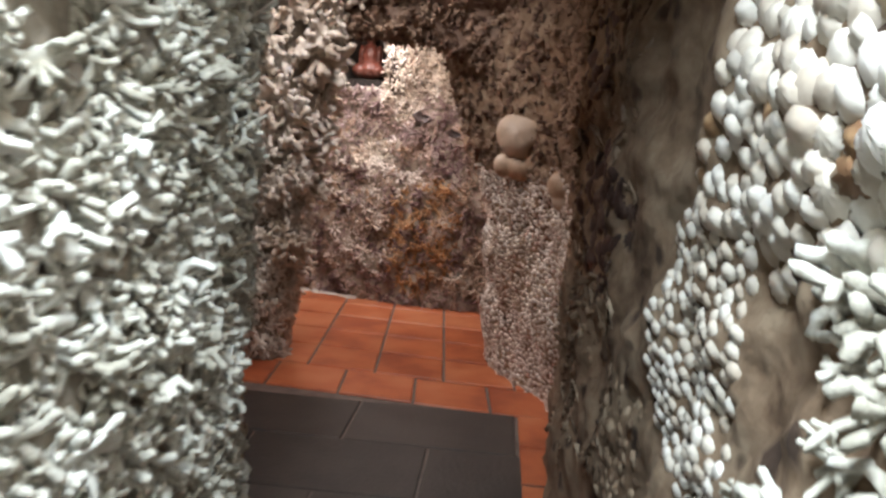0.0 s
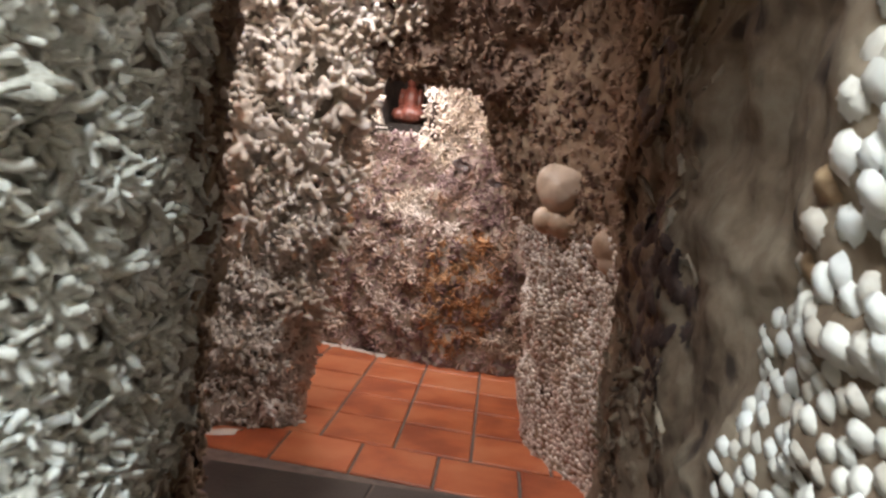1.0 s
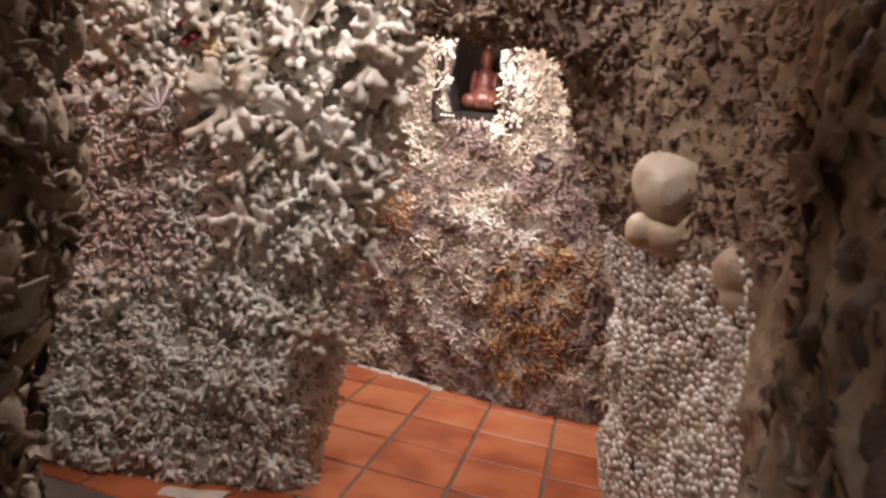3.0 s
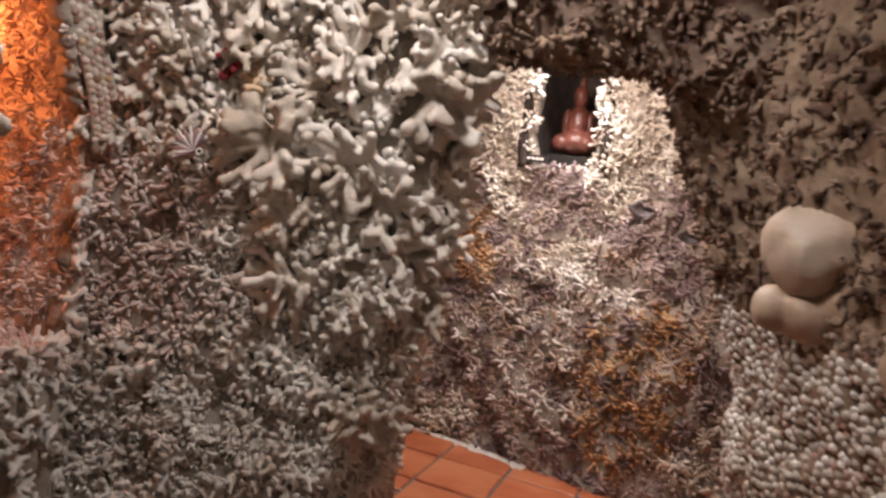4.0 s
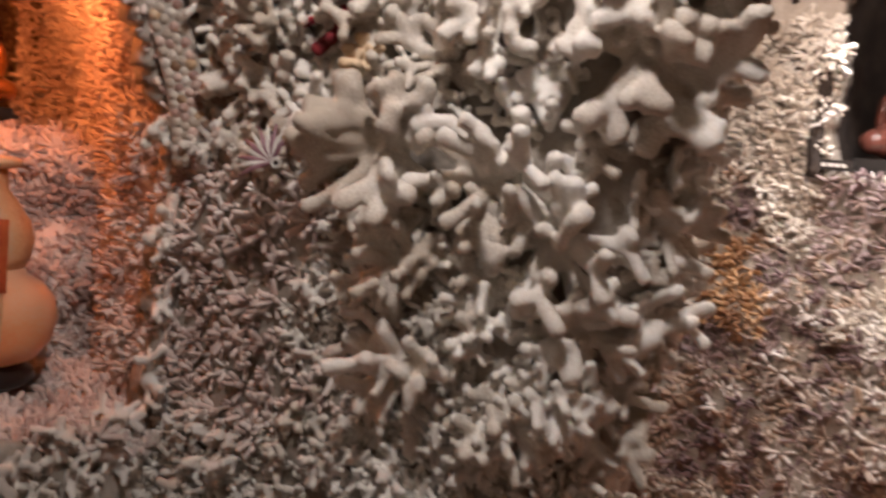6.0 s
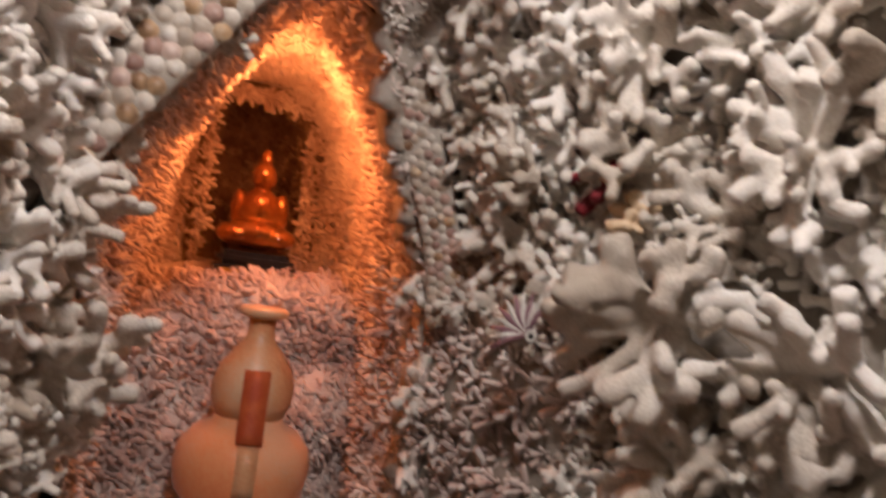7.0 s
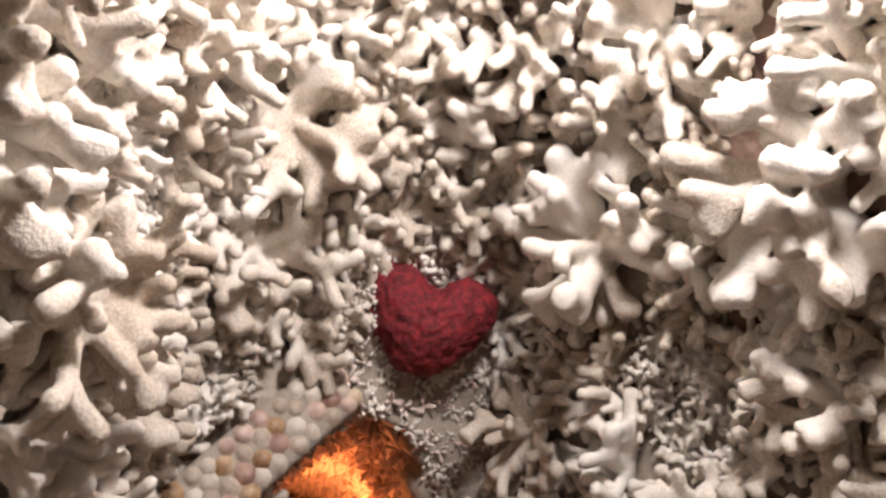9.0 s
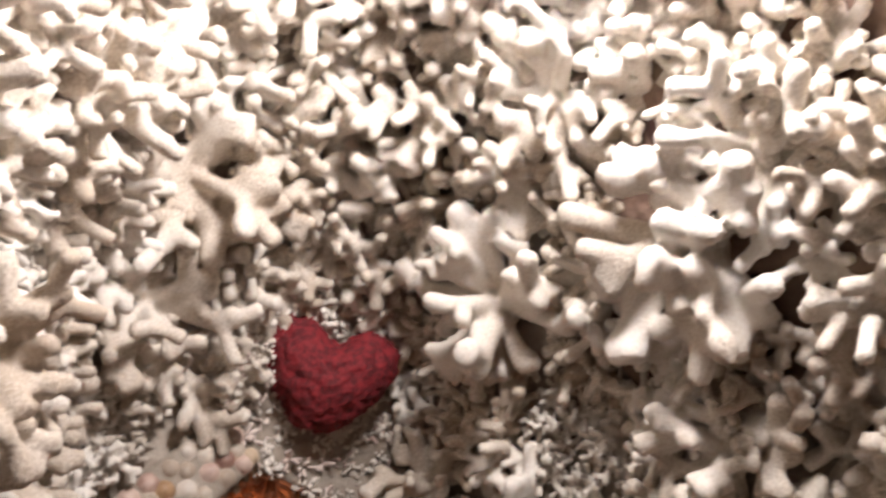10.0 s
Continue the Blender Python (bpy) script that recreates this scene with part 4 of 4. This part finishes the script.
def statue_mesh(name, mat, s=1.0):
    """A plain seated figure."""
    bits = []

    def ball(c, r, n=10):
        v, f = spun([(max(1e-4, math.sin(math.pi * k / n)), -math.cos(math.pi * k / n)) for k in range(n + 1)], 14)
        bits.append(([(c[0] + a * r[0], c[1] + b * r[1], c[2] + d * r[2]) for a, b, d in v], f))

    ball((0.01, 0, 0.045), (0.06, 0.085, 0.04))
    ball((0.03, 0.05, 0.04), (0.04, 0.045, 0.028))
    ball((0.03, -0.05, 0.04), (0.04, 0.045, 0.028))
    ball((0, 0, 0.10), (0.042, 0.052, 0.06))
    ball((0.0, 0.05, 0.10), (0.02, 0.02, 0.05))
    ball((0.0, -0.05, 0.10), (0.02, 0.02, 0.05))
    ball((0.005, 0, 0.185), (0.03, 0.03, 0.038))
    ball((0.0, 0, 0.225), (0.014, 0.014, 0.03))
    v, f = joined(bits)
    return mesh_from(name, [(a * s, b * s, c * s) for a, b, c in v], f, mat)


def fuse(ob):
    r = ob.modifiers.new("fuse", "REMESH")
    r.mode, r.voxel_size, r.use_smooth_shade = "VOXEL", 0.004, True


plinth = new("plinth", None)
plinth.matrix_basis = pose(-2.17, 2.93, 1.108, 0, 0, -8)
tagged(plinth, "black lacquered plinth with a worn gold band", "plinth")
child("base", mesh_from("base", *block(-0.06, 0.06, -0.105, 0.105, 0, 0.03, 0.004), M_BLACK, False), plinth)
child("band", mesh_from("band", *block(-0.055, 0.062, -0.09, 0.09, 0.008, 0.022), M_GOLD, False), plinth, label="worn gold band")
child("cushion", mesh_from("cushion", *block(-0.055, 0.055, -0.1, 0.1, 0.03, 0.07, 0.014), M_BLACK, False), plinth)
st = new("statue", statue_mesh("statue", M_AMBER, 1.1))
st.matrix_basis = pose(-2.17, 2.925, 1.176, 0, 0, -14)
fuse(st)
tagged(st, "small seated amber statue on a black plinth", "statue")

# peach reddened by hand: the niche's orange light on the lower bulb
M_PEACH_LIT = material("amber_lit_peach", [(0.78, 0.24, 0.09), (0.84, 0.36, 0.16), (0.80, 0.46, 0.27)], 0.32, 4, 120, 0.1, coat=0.3)
gourd = new("gourd_bottle", None)
gourd.matrix_basis = pose(-1.78, 2.868, 0.582, 0, 0, 20) @ Matrix.Diagonal((1, 1, 0.97, 1))
tagged(gourd, "peach double gourd bottle with a red paper strip", "bottle")
prof = [(0.075, 0.045), (0.11, 0.06), (0.138, 0.10), (0.146, 0.15), (0.138, 0.195), (0.11, 0.228), (0.078, 0.245), (0.074, 0.26), (0.086, 0.29), (0.089, 0.325), (0.078, 0.365), (0.052, 0.405), (0.032, 0.43), (0.028, 0.46), (0.030, 0.475)]
child("lower_bulb", mesh_from("lower_bulb", *spun(prof[:8], 36), M_PEACH_LIT), gourd, label="peach lower bulb, orange niche light painted in")
child("upper_bulb", mesh_from("upper_bulb", *spun(prof[7:], 36), M_WAX), gourd, label="tan translucent upper bulb")
child("lip", mesh_from("gourd_lip", *spun([(0.03, 0.475), (0.052, 0.483), (0.055, 0.495), (0.045, 0.502), (0.02, 0.50)], 28), M_WAX), gourd)
child("foot", mesh_from("gourd_foot", *spun([(0.10, 0.0), (0.112, 0.01), (0.105, 0.03), (0.09, 0.04), (0.085, 0.055), (0.06, 0.058)], 32), M_BLACK), gourd, label="black lacquered foot")

heart_bits = bmesh.new()
bmesh.ops.create_icosphere(heart_bits, subdivisions=5, radius=1.0)
for v in heart_bits.verts:
    x, y, z = v.co
    a = abs(x)
    zz = 0.84 * z + 0.34 * a - 0.22 - (0.28 * math.exp(-(x / 0.26) ** 2) if z > 0 else 0.0) * z
    xx = x * (1.0 + 0.12 * z)
    w = Vector((xx * 0.11, y * 0.07, max(zz, -0.92) * 0.112))
    v.co = w
bmesh.ops.smooth_vert(heart_bits, verts=heart_bits.verts[:], factor=0.5, use_axis_x=True, use_axis_y=True, use_axis_z=True)
heart_bits.normal_update()
for v in heart_bits.verts:
    v.co += v.normal * (0.005 * noise.fractal(v.co * 50, 1.0, 2.0, 3) + 0.006 * noise.noise(v.co * 150) - 0.009 * noise.voronoi(v.co * 120)[0][0])
heart_bits.normal_update()
me = bpy.data.meshes.new("heart")
heart_bits.to_mesh(me)
heart_bits.free()
me.materials.append(M_RED)
me.shade_smooth()
heart = new("heart_coral", me)
hx = Vector((0.065, 0.191, 0.011)).normalized()
hy = -(Vector((0.9, -0.33, -0.3)) - hx * hx.dot(Vector((0.9, -0.33, -0.3)))).normalized()
heart.matrix_basis = Matrix.Translation((-1.235, 2.782, 1.83)) @ Matrix((hx, hy, hx.cross(hy))).transposed().to_4x4() @ Matrix.Rotation(radians(6), 4, "Y")
tagged(heart, "rough dark red heart-shaped coral above the niche", "coral")

shrine_plinth = new("plinth", mesh_from("shrine_plinth", *block(-0.76, -0.53, 5.15, 5.36, 1.318, 1.39, 0.006), M_BLACK, False))
tagged(shrine_plinth, "black plinth in the shrine niche", "plinth")
shrine_statue = new("statue", statue_mesh("shrine_statue", M_STONE, 1.7))
shrine_statue.matrix_basis = pose(-0.645, 5.25, 1.388, 0, 0, -90) @ Matrix.Diagonal((0.9, 0.68, 0.92, 1))
fuse(shrine_statue)
tagged(shrine_statue, "reddish brown seated statue in the shrine niche", "statue")


def strip(name, line, facing, half, thick, label):
    """A raised flat moulding along a line."""
    c = catmull(np.array(line, float), np.linspace(0, len(line) - 1, 20))
    d = np.gradient(c, axis=0)
    d /= np.linalg.norm(d, axis=1, keepdims=True)
    f = np.array(facing, float)
    f /= np.linalg.norm(f)
    vs, fs, side = [], [], []
    for p, w in zip(c, d):
        s = np.cross(w, f)
        s /= np.linalg.norm(s)
        n = np.cross(s, w)
        side.append((s, n))
        for a, b in ((-1, -1), (-1, 0.7), (-0.8, 1), (0.8, 1), (1, 0.7), (1, -1)):
            vs.append(p + s * half * a + n * thick * b)
    for k in range(len(c) - 1):
        fs.extend((k * 6 + a, k * 6 + (a + 1) % 6, k * 6 + 6 + (a + 1) % 6, k * 6 + 6 + a) for a in range(6))
    fs.append(tuple(range(6)))
    fs.append(tuple(len(vs) - 6 + a for a in range(6))[::-1])
    ob = tagged(new(name, mesh_from(name, vs, fs, M_LIME)), label, "trim", kind="structure")
    return ob, c, side


def shelled(ob, c, side, half, thick, rows, radius):
    """Rows of small shells on a moulding."""
    length = np.linalg.norm(np.diff(c, axis=0), axis=1).sum()
    n = int(length / (radius * 1.75))
    for k in range(n):
        for r in range(rows):
            u = (k + 0.5 * (r % 2) + rng.normal() * 0.08) / n * (len(c) - 1)
            i = int(min(max(u, 0), len(c) - 2))
            p = c[i] + (c[i + 1] - c[i]) * (u - i)
            s, m = side[i]
            q = p + s * half * 0.86 * ((r + 0.5) / rows * 2 - 1 + rng.normal() * 0.04) + m * thick * 0.95
            child("small_shell", SHELLS[int(rng.choice([0, 0, 0, 1, 1, 1, 2, 3, 3]))], ob, upright(q, m + rng.normal(size=3) * 0.12, rng.random() * 6, radius * float(rng.uniform(0.85, 1.1))))


SHELLS = [dome_shell("round_shell", M_BANDSHELL, 6, 3, 0.02, 0.6, 0.3), dome_shell("round_shell", M_BANDSHELL, 6, 3, 0.03, 0.5, 0.6), dome_shell("round_shell", M_SHELLB, 6, 3, 0.02, 0.6, 0.3), dome_shell("round_shell", M_ROSE, 6, 3, 0.02, 0.6, 0.3)]
band, bc, bs = strip("trim_band", BAND, (0.95, -0.2, -0.15), 0.047, 0.012, "flat moulding set with small round shells")
shelled(band, bc, bs, 0.049, 0.013, 4, 0.0158)
trim, tc_, ts = strip("trim_edge", TRIM, (0.75, -0.65, -0.05), 0.036, 0.012, "narrow niche edging of small white shells")
shelled(trim, tc_, ts, 0.036, 0.012, 4, 0.0115)


def fillet(name, line, w, label):
    """A lumpy smear of plaster along the foot of a wall."""
    c = catmull(np.array(line, float), np.linspace(0, len(line) - 1, 40))
    vs, fs = [], []
    for k, p in enumerate(c):
        r = w * (0.6 + 0.8 * abs(noise.noise(Vector(p) * 9)))
        for a in range(6):
            t = a / 5 * math.pi
            vs.append((p[0] + 0.2 * r * math.cos(t), p[1] + r * math.cos(t), p[2] - 0.008 + r * 0.55 * math.sin(t)))
    for k in range(len(c) - 1):
        fs.extend((k * 6 + a, k * 6 + a + 1, k * 6 + 7 + a, k * 6 + 6 + a) for a in range(5))
    return tagged(new(name, mesh_from(name, vs, fs, M_WHITE)), label, "trim", kind="structure")


fillet("trim_fillet", [(-1.3, 4.93, 0), (-1.0, 4.885, 0), (-0.8, 4.83, 0), (-0.55, 4.74, 0)], 0.045, "white plaster smear along the wall foot")
fillet("trim_fillet", [(-0.97, 3.10, 0), (-0.91, 3.11, 0), (-0.85, 3.13, 0), (-0.79, 3.16, 0)], 0.065, "white plaster smear at the foot of the pier")


# round pale shells on the jamb
def lobed(name, lobes, r, mat):
    bits = []
    for cx, cy, cz, s in lobes:
        v, f = spun([(max(1e-4, math.sin(math.pi * k / 14)), -math.cos(math.pi * k / 14)) for k in range(15)], 20)
        bits.append(([(cx * r + a * s * r, cy * r + b * s * r, cz * r + c * s * r * 0.95) for a, b, c in v], f))
    v, f = joined(bits)
    v = [tuple(Vector(p) * (1 + 0.10 * noise.noise(Vector(p) * 18))) for p in v]
    return mesh_from(name, v, f, mat)


M_GLOBE = material("pale_tan_shell", [(0.34, 0.24, 0.16), (0.46, 0.35, 0.25), (0.52, 0.43, 0.33)], 0.5, 8, 90, 0.25, 0.2)
for p, lobes, r in (((0.355, 3.26, 1.08), [(0, 0, 0, 1), (0.45, -0.45, 0.1, 0.85), (0.1, -0.2, -0.22, 0.95)], 0.096),
                    ((0.375, 3.25, 0.945), [(-0.72, 0.1, 0, 0.58), (-0.05, -0.1, -0.05, 0.68), (0.68, -0.1, 0.25, 0.85), (0.9, -0.2, 0.6, 0.6)], 0.09),
                    ((0.545, 3.02, 0.885), [(0, 0, 0, 1), (0.1, 0, -0.7, 0.8)], 0.07)):
    o = new("globe_shell", lobed("globe_shell", lobes, r, M_GLOBE))
    o.matrix_basis = Matrix.Translation(p)
    rm = o.modifiers.new("fuse", "REMESH")
    rm.mode, rm.voxel_size, rm.use_smooth_shade = "VOXEL", 0.006, True
    tagged(o, "smooth pale tan rounded shell set in the jamb", "shell", "globe shells on the jamb")

# red coral stub, striped ornament and dark plates on the walls
stub = new("red_coral", colony("red_coral", M_RED, 77, 5, 0.045, 0.011, 1, 1.0, 0.3, 1500))
stub.matrix_basis = upright((-1.03, 3.145, 1.375), (0.2, -1, 0.1))
tagged(stub, "small dark red coral stub among white corals", "coral")
rust = new("rusty_coral", colony("rusty_coral", M_OCHRE, 78, 12, 0.036, 0.0065, 1, 1.0, 0.4, 1200))
rust.matrix_basis = upright((-0.96, 3.14, 1.32), (0.1, -1, 0.1))
tagged(rust, "small rusty brown knobbly coral", "coral")

M_VIOLET = material("violet_stripe", [(0.16, 0.07, 0.09), (0.28, 0.15, 0.17)], 0.5, 20, 120, 0.2)
orn = new("striped_shell", None)
orn.matrix_basis = upright((-1.06, 3.055, 1.13), (0.45, -1, 0.15), radians(35))
tagged(orn, "violet and white striped spiny shell with a ringed eye", "shell")
for k in range(11):
    a = radians(25 + k * 15)
    v, f = tube([(0, 0, 0), (0.03 * math.cos(a), 0.03 * math.sin(a), 0.008), (0.062 * math.cos(a), 0.062 * math.sin(a), 0.004)], [0.006, 0.0055, 0.002], 6, 0.6)
    child("spine", mesh_from("spine", v, f, M_WHITE if k % 2 else M_VIOLET), orn, label="white spine" if k % 2 else "")
ring = [(0.007 + 0.0035 * math.cos(a), 0.004 + 0.0035 * math.sin(a)) for a in np.linspace(0, math.tau, 9)]
child("eye_ring", mesh_from("eye_ring", *spun(ring, 18), M_WHITE), orn, pose(0.012, -0.012, 0.008), "white ring")
child("pupil", mesh_from("pupil", *spun([(0.0055, 0.0), (0.005, 0.006), (0.001, 0.008)], 12), M_BLACK), orn, pose(0.012, -0.012, 0.008), "black pupil")
# dark plates; the second is added in place of a dark hole
for p, s in (((-0.235, 4.90, 1.16), 0.07), ((-0.01, 4.62, 1.07), 0.05)):
    o = new("dark_shard", OYSTER[6])
    o.matrix_basis = upright(p, (0.0, -1, 0.2), 1.2, (s * 0.5, s, s * 0.6))
    tagged(o, "dark plate set in the coral wall", "shell", "dark shards in the chamber wall")

# name plate on the sill, its writing unreadable
plate = new("name_plate", None)
plate.matrix_basis = pose(-0.755, 4.985, 1.345, 0, 0, 4)
tagged(plate, "small black name plate with faded writing", "sign")
child("board", mesh_from("plate_board", *block(-0.055, 0.055, -0.004, 0.004, -0.015, 0.018, 0.001), M_BLACK, False), plate)
for k in range(4):
    child("letter_bar", mesh_from("letter_bar", *block(-0.04 + k * 0.02, -0.027 + k * 0.02, -0.0055, -0.0042, -0.004, 0.007), M_WHITE, False), plate, label="pale letter bar")

# paper strip on the gourd
gv, gf = [], []
for k in range(7):
    z = 0.222 + k * 0.025
    r = float(np.interp(z, [0.222, 0.25, 0.33, 0.372], [0.124, 0.110, 0.093, 0.082]))
    gv.extend([(r, -0.027, z), (r, 0.027, z)])
for k in range(6):
    gf.append((2 * k, 2 * k + 1, 2 * k + 3, 2 * k + 2))
M_PAPER = material("red_paper", [(0.42, 0.07, 0.02), (0.58, 0.14, 0.04)], 0.6, 30, 200, 0.1)
strip_ob = child("paper_strip", mesh_from("paper_strip", gv, gf, M_PAPER), gourd, pose(0, 0, 0, 0, 0, -32), "red paper strip")
# pale strip under the paper, modelled in place of the bulb's highlight
pv, pf = [], []
for k in range(6):
    z = 0.115 + k * 0.021
    r = float(np.interp(z, [0.10, 0.15, 0.195, 0.228], [0.1395, 0.1475, 0.1395, 0.112]))
    pv.extend([(r, -0.021, z), (r, 0.021, z)])
for k in range(5):
    pf.append((2 * k, 2 * k + 1, 2 * k + 3, 2 * k + 2))
tail = child("paper_tail", mesh_from("paper_tail", pv, pf, M_WAX), gourd, pose(0, 0, 0, 0, 0, -32), "pale strip below the paper, a painted highlight")
tail.modifiers.new("thickness", "SOLIDIFY").thickness = 0.0012
sm = strip_ob.modifiers.new("thickness", "SOLIDIFY")
sm.thickness = 0.0015
